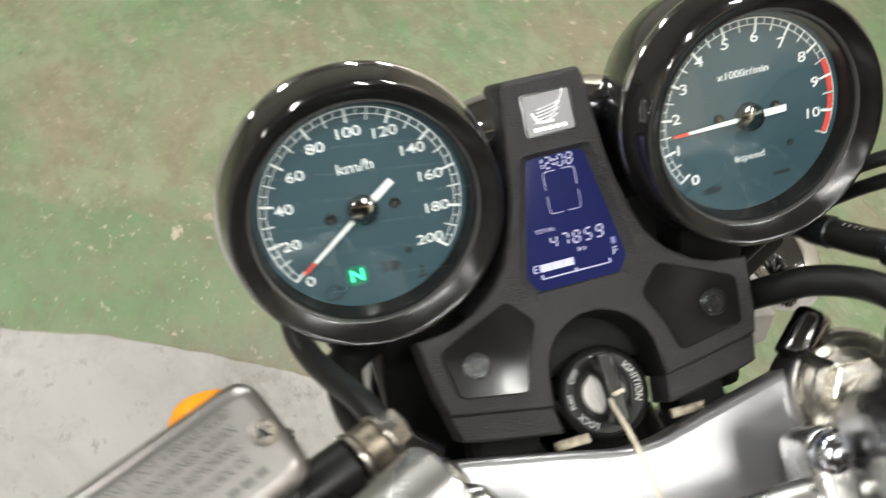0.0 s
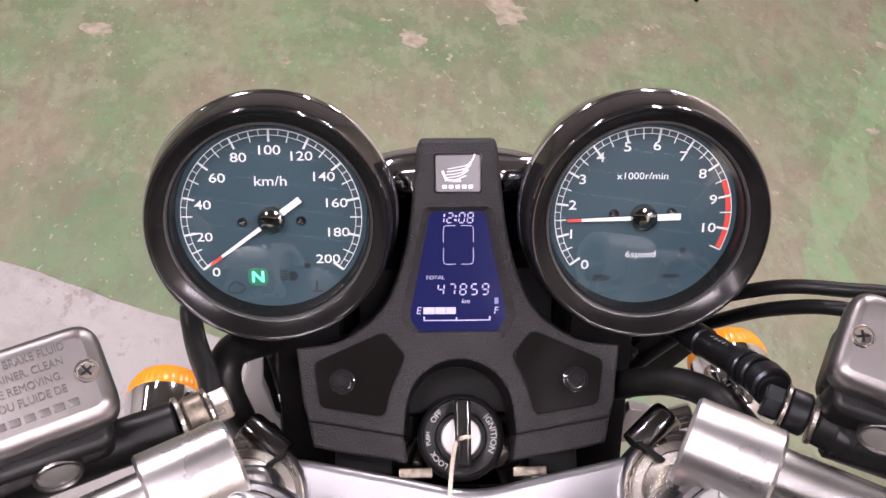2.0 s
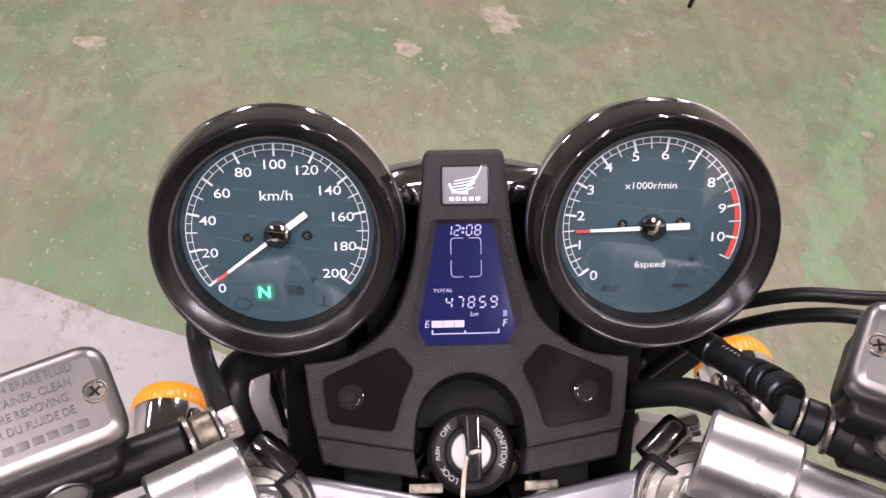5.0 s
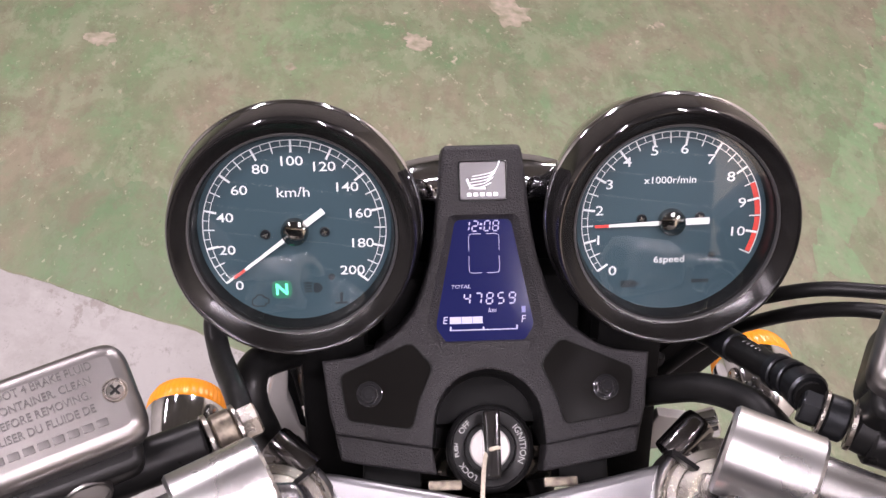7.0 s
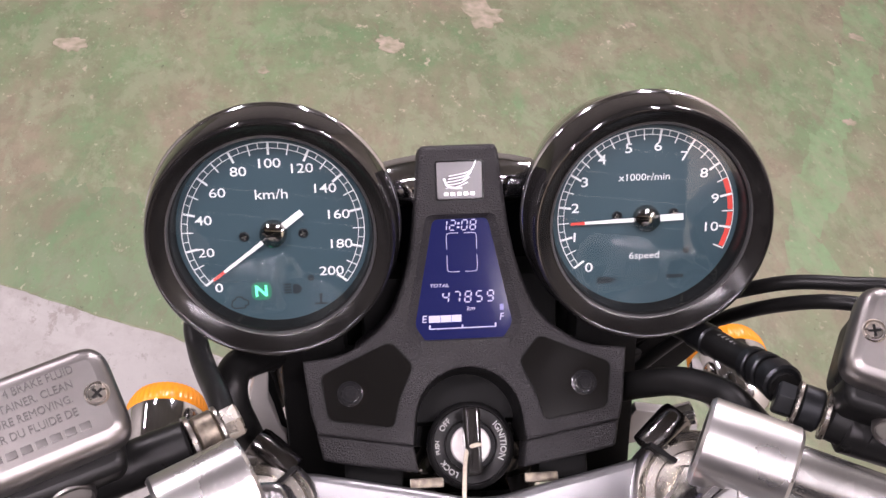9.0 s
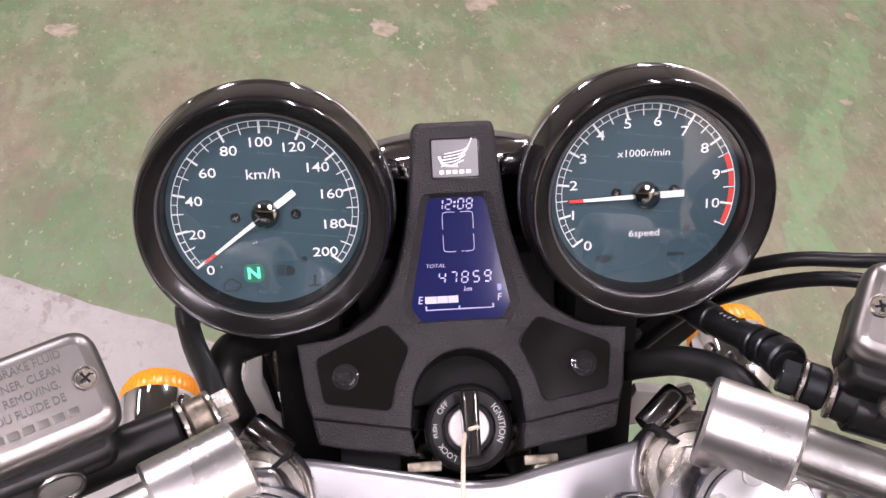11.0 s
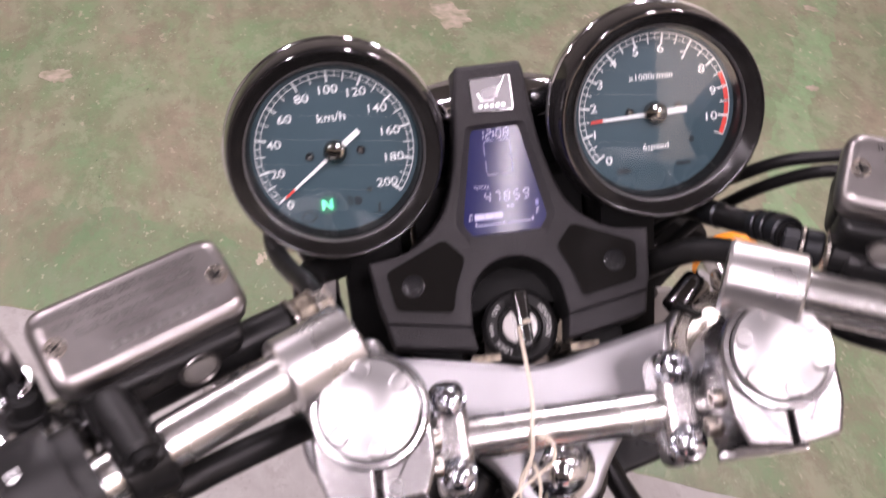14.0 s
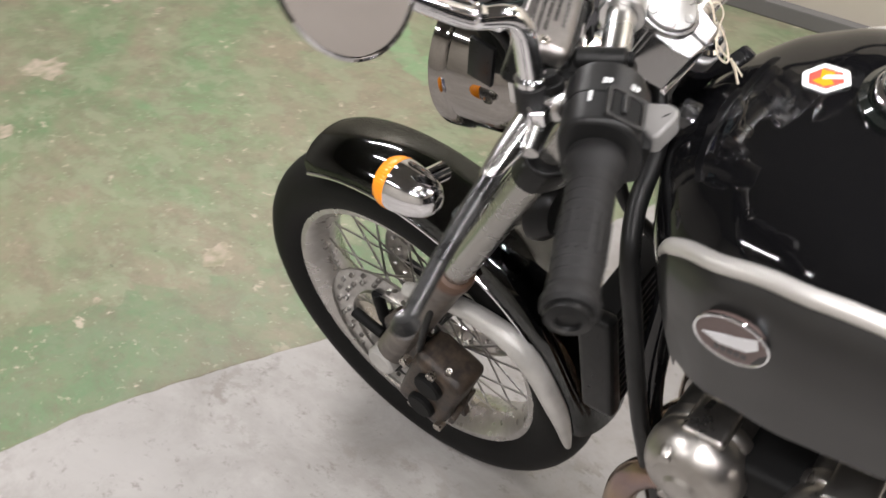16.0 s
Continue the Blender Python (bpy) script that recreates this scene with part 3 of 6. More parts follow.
arc(speed, 0.0447, 0.00045, A0, A1, M_WHITE, "outer_scale_line")
arc(speed, 0.0418, 0.00035, A0, A1, M_WHITE, "inner_scale_line")
marks(speed, [speed_angle(v) for v in range(0, 201, 5)], 0.0418, 0.0447, 0.0004, M_WHITE, "fine_strokes")
marks(speed, [speed_angle(v) for v in range(10, 200, 20)], 0.0390, 0.0447, 0.0006, M_WHITE, "middle_strokes")
marks(speed, [speed_angle(v) for v in range(0, 201, 20)], 0.0385, 0.0447, 0.00115, M_WHITE, "main_strokes")
SPEED_AT = [(-0.0290, -0.0290), (-0.0337, -0.0103), (-0.0335, 0.0064), (-0.0257, 0.0201), (-0.0148, 0.0304), (-0.0002, 0.0341), (0.0153, 0.0310), (0.0259, 0.0206), (0.0318, 0.0071), (0.0324, -0.0082), (0.0274, -0.0223)]
for k, (x, y) in enumerate(SPEED_AT):
    writing("numeral", str(20 * k), 0.0066, M_WHITE, speed, Matrix.Translation((x, y, -0.0057)), stretch=1.30, bold=0.00002, spacing=0.97)
writing("unit_lettering", "km/h", 0.0070, M_WHITE, speed, Matrix.Translation((0.0003, 0.0185, -0.0057)), bold=0.00002, stretch=1.18)
needle(speed, speed_angle(1.0), 0.0180, 0.0385)
dial_screw(speed, -0.0145, -0.0024)
dial_screw(speed, 0.0146, -0.0018)
part("neutral_window", slab(bmesh.new(), rounded([(-0.0132, -0.0362), (-0.0032, -0.0362), (-0.0032, -0.0269), (-0.0132, -0.0269)], 0.0035, 4), -0.0062, -0.0058), M_NWINDOW, speed, "dark green lamp window")
writing("neutral_lamp", "N", 0.0080, M_NGREEN, speed, Matrix.Translation((-0.0082, -0.0316, -0.0055)), stretch=1.1, bold=0.0002, label="lit green neutral letter")
SYM = Matrix.Translation((0, 0, -0.0058))
part("engine_symbol", holed(bmesh.new(), rounded([(-0.0225, -0.0405), (-0.0165, -0.0405), (-0.0165, -0.0390), (-0.0148, -0.0390), (-0.0148, -0.0360), (-0.0170, -0.0352), (-0.0180, -0.0338), (-0.0212, -0.0338), (-0.0216, -0.0352), (-0.0232, -0.0356), (-0.0240, -0.0392)], 0.0006), [[(-0.0220, -0.0398), (-0.0172, -0.0398), (-0.0172, -0.0384), (-0.0155, -0.0384), (-0.0155, -0.0365), (-0.0176, -0.0358), (-0.0186, -0.0345), (-0.0208, -0.0345), (-0.0212, -0.0358), (-0.0227, -0.0362), (-0.0233, -0.0388)]], 0.0002, SYM), M_GREYPRINT, speed)
part("beam_symbol", slab(bmesh.new(), rounded([(0.0075, -0.0338), (0.0105, -0.0338), (0.0125, -0.0312), (0.0105, -0.0284), (0.0075, -0.0284)], 0.0018), -0.0060, -0.0058), M_GREYPRINT, speed)
for k in range(4):
    part("beam_symbol", slab(bmesh.new(), [(0.0030, -0.0334 + k * 0.0015), (0.0068, -0.0334 + k * 0.0015), (0.0068, -0.0325 + k * 0.0015), (0.0030, -0.0325 + k * 0.0015)], -0.0060, -0.0058), M_GREYPRINT, speed, smooth=False)
part("temperature_symbol", slab(bmesh.new(), [(0.0180, -0.0400), (0.0245, -0.0400), (0.0245, -0.0390), (0.0217, -0.0390), (0.0222, -0.0340), (0.0206, -0.0340), (0.0206, -0.0390), (0.0180, -0.0390)], -0.0060, -0.0058), M_GREYPRINT, speed)
part("sensor_dot", lathe(bmesh.new(), [(0, -0.0056), (0.0017, -0.0056), (0.0017, -0.006)], 16, Matrix.Translation((0.0168, -0.0254, 0))), M_GREYPRINT, speed)

# tachometer
tach = gauge("tachometer", 0.0931, "round rev counter with a petrol blue dial in a glossy black cup")
TACH = [(0, 216.3), (1, 194.9), (2, 172.2), (6, 82.2), (10, -10.2), (10.75, -25.0)]


def tach_angle(v):
    for (v0, a0), (v1, a1) in zip(TACH, TACH[1:]):
        if v <= v1:
            return a0 + (a1 - a0) * (v - v0) / (v1 - v0)
    return TACH[-1][1]


arc(tach, 0.0447, 0.00045, tach_angle(0), tach_angle(10.75), M_WHITE, "outer_scale_line")
arc(tach, 0.0418, 0.00035, tach_angle(0), tach_angle(8.5), M_WHITE, "inner_scale_line")
for a, b in ((8.50, 8.96), (9.04, 9.46), (9.54, 9.96), (10.04, 10.70)):
    arc(tach, 0.0431, 0.0026, tach_angle(a), tach_angle(b), M_RED, "red_zone", 16, -0.00575)
marks(tach, [tach_angle(v * 0.25) for v in range(0, 35)], 0.0418, 0.0447, 0.0004, M_WHITE, "fine_strokes")
marks(tach, [tach_angle(v + 0.5) for v in range(0, 10)] + [tach_angle(10.75)], 0.0390, 0.0447, 0.0006, M_WHITE, "middle_strokes")
marks(tach, [tach_angle(v) for v in range(0, 11)], 0.0385, 0.0447, 0.00115, M_WHITE, "main_strokes")
TACH_AT = [(-0.0284, -0.0266), (-0.0361, -0.0102), (-0.0360, 0.0051), (-0.0315, 0.0184), (-0.0231, 0.0296), (-0.0100, 0.0349), (0.0046, 0.0355), (0.0180, 0.0300), (0.0285, 0.0210), (0.0350, 0.0075), (0.0333, -0.0073)]
for k, (x, y) in enumerate(TACH_AT):
    writing("numeral", str(k), 0.0069, M_WHITE, tach, Matrix.Translation((x, y, -0.0057)), stretch=1.28, bold=0.00002)
writing("unit_lettering", "x1000r/min", 0.0050, M_WHITE, tach, Matrix.Translation((-0.0015, 0.0201, -0.0057)), bold=0.00001, stretch=1.12)
writing("gear_lettering", "6speed", 0.0050, M_WHITE, tach, Matrix.Translation((0.0, -0.0211, -0.0057)), bold=0.00001, stretch=1.12)
needle(tach, tach_angle(1.58), 0.0185, 0.0385)
dial_screw(tach, -0.0148, 0.0006)
dial_screw(tach, 0.0142, 0.0010)
part("sensor_dot", lathe(bmesh.new(), [(0, -0.0056), (0.0018, -0.0056), (0.0018, -0.006)], 16, Matrix.Translation((0.0215, -0.0191, 0))), M_GREYPRINT, tach)
part("oil_symbol", slab(bmesh.new(), rounded([(-0.024, -0.0355), (-0.017, -0.0355), (-0.014, -0.0335), (-0.018, -0.032), (-0.024, -0.032)], 0.001), -0.0060, -0.0058), M_GREYPRINT, tach)
part("warning_symbol", slab(bmesh.new(), rounded([(0.012, -0.034), (0.021, -0.034), (0.021, -0.032), (0.012, -0.032)], 0.0005), -0.0060, -0.0058), M_GREYPRINT, tach)

# centre panel between the gauges: an upper and a lower plane that meet in a soft bend
JV, JW = -0.064, 0.0055
UPF = CF @ Matrix.Translation((0, JV, JW)) @ Matrix.Rotation(radians(-15.8), 4, "X")    # y runs up the upper plane from the bend
LOF = CF @ Matrix.Translation((0, JV, JW)) @ Matrix.Rotation(radians(-30), 4, "X")


def mirrored(half):
    return half + [(-x, y) for x, y in half[::-1]]


up0 = 0.066
LCD_OUT = mirrored([(0.0173, 0.0693), (0.0298, 0.0129), (0.0214, -0.0004)])
LCD_IN = mirrored([(0.0140, 0.0668), (0.0250, 0.0126), (0.0192, 0.0042)])


def soft_plate(bm, outline, holes, depth, bevel):
    """A holed plate whose outer edge is rounded over."""
    n = len(outline)
    area = sum(outline[k][0] * outline[(k + 1) % n][1] - outline[(k + 1) % n][0] * outline[k][1] for k in range(n))

    def ring(inset, z):
        row = []
        for k in range(n):
            a, b, c = Vector(outline[k - 1]), Vector(outline[k]), Vector(outline[(k + 1) % n])
            e, g = (b - a).normalized(), (c - b).normalized()
            nrm = Vector((-(e.y + g.y), e.x + g.x))
            nrm = nrm.normalized() * math.copysign(1, area) / max(0.6, (1 + e.dot(g)) / 2)
            p = b + nrm * inset
            row.append((p.x, p.y, z))
        return row
    top = ring(bevel, 0.0)
    holed(bm, [(p[0], p[1]) for p in top], holes, 0.004)
    rows = [[bm.verts.new(p) for p in ring(bevel * i, z)] for i, z in ((1.0, 0.0), (0.55, -bevel * 0.12), (0.22, -bevel * 0.40), (0.0, -bevel), (-0.04, -depth))]
    for a, b in zip(rows, rows[1:]):
        for k in range(n):
            bm.faces.new((a[k], a[(k + 1) % n], b[(k + 1) % n], b[k]))
    bmesh.ops.remove_doubles(bm, verts=bm.verts, dist=0.00001)
    return bm


upper = mirrored([(0.0190, 0.1040), (0.0203, 0.1000), (0.0213, 0.0920), (0.0226, 0.0775), (0.0242, 0.0630), (0.0267, 0.0490), (0.0308, 0.0345), (0.0362, 0.0210), (0.0442, 0.0112), (0.0535, 0.0048), (0.0570, 0.0020), (0.0540, -0.0080)])
panel = part("instrument_panel", soft_plate(bmesh.new(), rounded(upper, 0.003, 3), [rounded(LCD_OUT, 0.003, 3)], 0.030, 0.0024), M_PLASTIC, bike, "grained black plastic panel between the gauges", UPF)


def bevel_ring(outer, inner, z0, z1, gap=0):
    """A sloping collar from one outline to another of as many points, open at its end by gap faces."""
    bm = bmesh.new()
    a = [bm.verts.new((*p, z0)) for p in outer]
    b = [bm.verts.new((*p, z1)) for p in inner]
    n = len(a)
    for k in range(n - gap):
        bm.faces.new((a[k], a[(k + 1) % n], b[(k + 1) % n], b[k]))
    return bm


part("display_collar", bevel_ring(rounded(LCD_OUT, 0.003, 3), rounded(LCD_IN, 0.003, 3), -0.0001, -0.0032), M_PLASTIC, panel, smooth=False)
display = part("display", slab(bmesh.new(), rounded([(x * 1.03, y + (0.0004 if y > up0 else -0.0006)) for x, y in LCD_IN], 0.003, 3), -0.0060, -0.0032), M_LCD, panel, "lit blue liquid crystal display")
dz = -0.0030


def lcd(name, text, size, x, y, **k):
    return writing(name, text, size, M_LCDTEXT, panel, Matrix.Translation((x, up0 + y, dz)), depth=0.00002, **k)


SEG = {"0": "abcdef", "1": "bc", "2": "abged", "4": "fgbc", "5": "afgcd", "7": "abc", "8": "abcdefg", "9": "abcdfg"}


def digits(text, x, y, w, h, step, slant=0.12, t=0.0009):
    """Seven-segment figures; each figure is a mesh of its own."""
    for ch in text:
        if ch == ":":
            bm = bmesh.new()
            for yy in (h * 0.28, h * 0.68):
                slab(bm, [(x - 0.0006 + yy * slant, y + yy - 0.0005), (x + 0.0006 + yy * slant, y + yy - 0.0005), (x + 0.0006 + yy * slant, y + yy + 0.0005), (x - 0.0006 + yy * slant, y + yy + 0.0005)], dz, dz + 0.0001)
            part("colon", bm, M_LCDTEXT, panel, smooth=False)
            x += step * 0.42
            continue
        bm = bmesh.new()
        g = t * 0.65
        rows = {"a": ((g, h), (w - g, h)), "g": ((g, h / 2), (w - g, h / 2)), "d": ((g, 0), (w - g, 0)),
                "f": ((0, h - g), (0, h / 2 + g)), "b": ((w, h - g), (w, h / 2 + g)), "e": ((0, h / 2 - g), (0, g)), "c": ((w, h / 2 - g), (w, g))}
        for s in SEG[ch]:
            (ax, ay), (bx, by) = rows[s]
            if ay == by:
                q = [(ax, ay - t / 2), (bx, ay - t / 2), (bx, ay + t / 2), (ax, ay + t / 2)]
            else:
                q = [(ax - t / 2, by), (ax + t / 2, by), (ax + t / 2, ay), (ax - t / 2, ay)]
            slab(bm, [(x + px + py * slant, y + py) for px, py in q], dz, dz + 0.0001)
        part("figure", bm, M_LCDTEXT, panel, smooth=False)
        x += step


digits("12:08", -0.0099, up0 - 0.0050, 0.0027, 0.0050, 0.0043, t=0.0006)
digits("47859", -0.0106, up0 - 0.0418, 0.0030, 0.0054, 0.0057, t=0.00065)
lcd("lettering", "TOTAL", 0.0026, -0.0119, -0.0330, shear=0.15, stretch=1.2)
lcd("lettering", "km", 0.0034, 0.0038, -0.0452, shear=0.2)
lcd("lettering", "E", 0.0052, -0.0203, -0.0500, shear=0.15)
lcd("lettering", "F", 0.0052, 0.0193, -0.0502, shear=0.15)
for x0, x1 in ((-0.0178, -0.0120), (-0.0118, -0.0064), (-0.0062, -0.0012)):
    part("fuel_bar", slab(bmesh.new(), [(x0, up0 - 0.0517), (x1, up0 - 0.0517), (x1, up0 - 0.0482), (x0, up0 - 0.0482)], dz, dz + 0.0001), M_LCDTEXT, panel, smooth=False)
bm = bmesh.new()
for x0, y0, x1, y1 in ((-0.0178, -0.0552, 0.0166, -0.0547), (-0.0178, -0.0552, -0.0170, -0.0530), (-0.0012, -0.0552, -0.0004, -0.0534), (0.0158, -0.0552, 0.0166, -0.0530)):
    slab(bm, [(x0, up0 + y0), (x1, up0 + y0), (x1, up0 + y1), (x0, up0 + y1)], dz, dz + 0.0001)
part("fuel_scale", bm, M_LCDTEXT, panel, smooth=False)
bm = bmesh.new()
for sx in (-1, 1):
    for sy in (-1, 1):
        cx, cy, hw, hh = 0.0003, up0 - 0.0163, 0.0076, 0.0098
        pts = [(cx + sx * 0.0014, cy + sy * hh), (cx + sx * (hw - 0.0015), cy + sy * hh), (cx + sx * hw, cy + sy * (hh - 0.0015)), (cx + sx * hw, cy + sy * 0.0014)]
        sweep(bm, [(*p, dz) for p in pts], 0.00018, 5, 3)
part("gear_frame", bm, M_LCDTEXT, panel)
part("pump_symbol", slab(bmesh.new(), [(0.0187, up0 - 0.0467), (0.0207, up0 - 0.0467), (0.0207, up0 - 0.0435), (0.0187, up0 - 0.0435)], dz, dz + 0.0001), M_GHOST, panel, smooth=False)

# silver emblem plate with a plain wing shape
emblem = part("emblem", slab(bmesh.new(), rounded([(-0.0113, up0 + 0.0108), (0.0115, up0 + 0.0108), (0.0115, up0 + 0.0294), (-0.0113, up0 + 0.0294)], 0.0014), -0.001, 0.0010, 0.0003), M_SILVER, panel, "square silver emblem plate with a wing relief")
part("emblem_edge", holed(bmesh.new(), rounded([(-0.0121, up0 + 0.0100), (0.0123, up0 + 0.0100), (0.0123, up0 + 0.0302), (-0.0121, up0 + 0.0302)], 0.002), [rounded([(-0.0115, up0 + 0.0106), (0.0117, up0 + 0.0106), (0.0117, up0 + 0.0296), (-0.0115, up0 + 0.0296)], 0.0015)], 0.002, Matrix.Translation((0, 0, 0.0006))), M_GLOSS, panel)
for k in range(5):
    y = up0 + 0.0168 + k * 0.0021
    part("feather", sweep(bmesh.new(), [(-0.0068 + k * 0.0004, y - 0.0005 - k * 0.0006, 0.0011), (-0.001 + k * 0.0016, y + 0.0001 - k * 0.0002, 0.0012), (0.0042 + k * 0.0011, y + 0.0022 + k * 0.0006, 0.0011)], 0.00030, 6, 4), M_BADGEWHITE, panel)
part("wing_root", sweep(bmesh.new(), [(-0.0078, up0 + 0.0212, 0.0011), (-0.0060, up0 + 0.0172, 0.0012), (-0.0025, up0 + 0.0163, 0.0012), (0.0015, up0 + 0.0163, 0.0011)], 0.0007, 6, 4), M_BADGEWHITE, panel)
for k in range(5):
    part("emblem_bar", slab(bmesh.new(), [(-0.0078 + k * 0.0033, up0 + 0.0125), (-0.0057 + k * 0.0033, up0 + 0.0125), (-0.0057 + k * 0.0033, up0 + 0.0142), (-0.0078 + k * 0.0033, up0 + 0.0142)], 0.0009, 0.0014), M_BADGEWHITE, panel, smooth=False)

# lower panel with the arch round the ignition lock
ARC_Y = -0.0356
arch = [(0.0282, -0.0465)] + circle(0.0270, 25, 0, ARC_Y, 4, 176) + [(-0.0282, -0.0465)]
low_half = [(0.0500, 0.0060), (0.0545, 0.0042), (0.0600, 0.0016), (0.0664, -0.0004), (0.0824, -0.0020), (0.0788, -0.0286), (0.0760, -0.0384), (0.0300, -0.0462)]
low_out = low_half + arch + [(-x, y) for x, y in low_half[::-1]]
lower = part("lower_panel", soft_plate(bmesh.new(), low_out, [], 0.030, 0.0013), M_PLASTIC, bike, "grained black plastic panel round the ignition lock", LOF)
skirt = [(0.0766, -0.0380), (0.0736, -0.0512), (0.0640, -0.0535), (0.0263, -0.0597), (0.0284, -0.0460)]
for s in (-1, 1):
    part("panel_skirt", soft_plate(bmesh.new(), rounded([(s * x, y) for x, y in skirt], 0.0012, 2), [], 0.026, 0.0016), M_PLASTIC, lower, m=pose(0, 0, -0.0030))
plate_r = [(0.0379, 0.0058), (0.0733, -0.0097), (0.0698, -0.0318), (0.0380, -0.0370), (0.0346, -0.0232), (0.0271, -0.0066)]
for s in (-1, 1):
    pl = [(s * x, y) for x, y in plate_r]
    mid = Vector((s * 0.0505, -0.0175))
    part("groove", slab(bmesh.new(), rounded([tuple(mid + (Vector(p) - mid) * 1.022) for p in pl], 0.0035, 4), -0.001, 0.0013), M_DARK, lower)
    part("switch_plate", slab(bmesh.new(), rounded(pl, 0.0035, 4), -0.001, 0.0018, 0.0003), M_PLATE, lower, "smoked glossy black switch plate")
    bm = lathe(bmesh.new(), [(0.0064, 0.0004), (0.0064, 0.0012), (0.0058, 0.0014), (0.0054, 0.0007), (0.0047, 0.0007), (0.0045, 0.0024), (0.0040, 0.0029), (0.0033, 0.0029), (0.0030, 0.0025), (0.0026, 0.0025), (0.0024, 0.0029), (0, 0.0029)], 32, Matrix.Translation((s * 0.0590, -0.0193, 0.0012)))
    part("push_button", bm, M_GLOSS, lower, "round black push button")
part("arch_wall", bevel_ring(arch, [(x * 0.93, ARC_Y + (y - ARC_Y) * 0.93) for x, y in arch], -0.0008, -0.036, 1), M_SATIN, lower)
part("lock_well", slab(bmesh.new(), arch, -0.046, -0.036), M_DARK, lower)

M_CORE = material("bright_lock_core", (0.62, 0.60, 0.58), 0.45, 0.6)
# ignition lock: a ring with lettering, in line with the fork
LKF = Matrix.Translation(CF @ Vector((0.0014, -0.1138, 0.0139))) @ pose(0, 0, 0, 31, 0, 0) @ Matrix.Scale(1.065, 4) @ Matrix.Translation((0, 0, -0.0402))
lock = part("ignition_lock", lathe(bmesh.new(), [(0.0150, -0.02), (0.0150, 0.0315), (0.0195, 0.0325), (0.0208, 0.0338), (0.0213, 0.036), (0.0211, 0.0385), (0.0200, 0.0402), (0.0186, 0.0407), (0.0182, 0.0402), (0.0130, 0.0402), (0.0124, 0.0398), (0.0122, 0.0375), (0.0098, 0.0375), (0, 0.0375)], 64), M_SATIN, bike, "black round ignition lock with white lettering", LKF)
part("lock_core", lathe(bmesh.new(), [(0.0098, 0.030), (0.0098, 0.0386), (0.0092, 0.0391), (0, 0.0391)], 40), M_CORE, lock, "bright metal lock core")
part("key_slot", box(bmesh.new(), (0.0046, 0.0175, 0.002), Matrix.Translation((0, 0, 0.0387)), 0.0004), M_DARK, lock)
part("ring_line", lathe(bmesh.new(), [(0.0186, 0.0407), (0.0188, 0.0410), (0.0191, 0.0407), (0.0188, 0.0405)], 64, closed=True), M_PLASTIC, lock)
M_LOCKPRINT = material("white_lock_print", (0.44, 0.44, 0.43), 0.5)
for text, ang, size in (("IGNITION", -84, 0.0043), ("OFF", 50, 0.0039), ("LOCK", 135, 0.0039), ("PUSH", 92, 0.0028)):
    writing("lettering", text, size, M_LOCKPRINT, lock, Matrix.Rotation(radians(ang), 4, "Z") @ Matrix.Translation((0, 0, 0.0404)), bend=0.0157 if text != "PUSH" else 0.0162, stretch=1.0, bold=0.00003)
part("position_mark", box(bmesh.new(), (0.0009, 0.0026, 0.0003), Matrix.Translation((-0.0018, 0.0160, 0.0404))), M_LOCKPRINT, lock, smooth=False)

# ------------------------------------------------------------------ fork, clamps and handlebars
RAKE = 31.0
FK = pose(0.0055, -0.1685, 1.124, RAKE, 0, 0)       # x right, y ahead in the plane of the yokes, z up the fork


M_YOKE = material("satin_yoke_alloy", (0.36, 0.36, 0.37), 0.38, 0.95, grain=0.3, scale=160, color2=(0.39, 0.39, 0.40), rough_var=0.04)
M_CAPALU = material("satin_fork_cap", (0.40, 0.40, 0.395), 0.36, 1.0, rough_var=0.03, scale=20)
M_FORKTUBE = material("hard_chromed_tube", (0.40, 0.39, 0.37), 0.25, 0.9, rough_var=0.08, scale=30)
M_LEG = material("grimy_fork_leg", (0.17, 0.15, 0.13), 0.42, 0.4, grain=0.9, scale=35, color2=(0.06, 0.045, 0.036))
M_RUBBERBROWN = material("brown_seal", (0.10, 0.055, 0.035), 0.5)


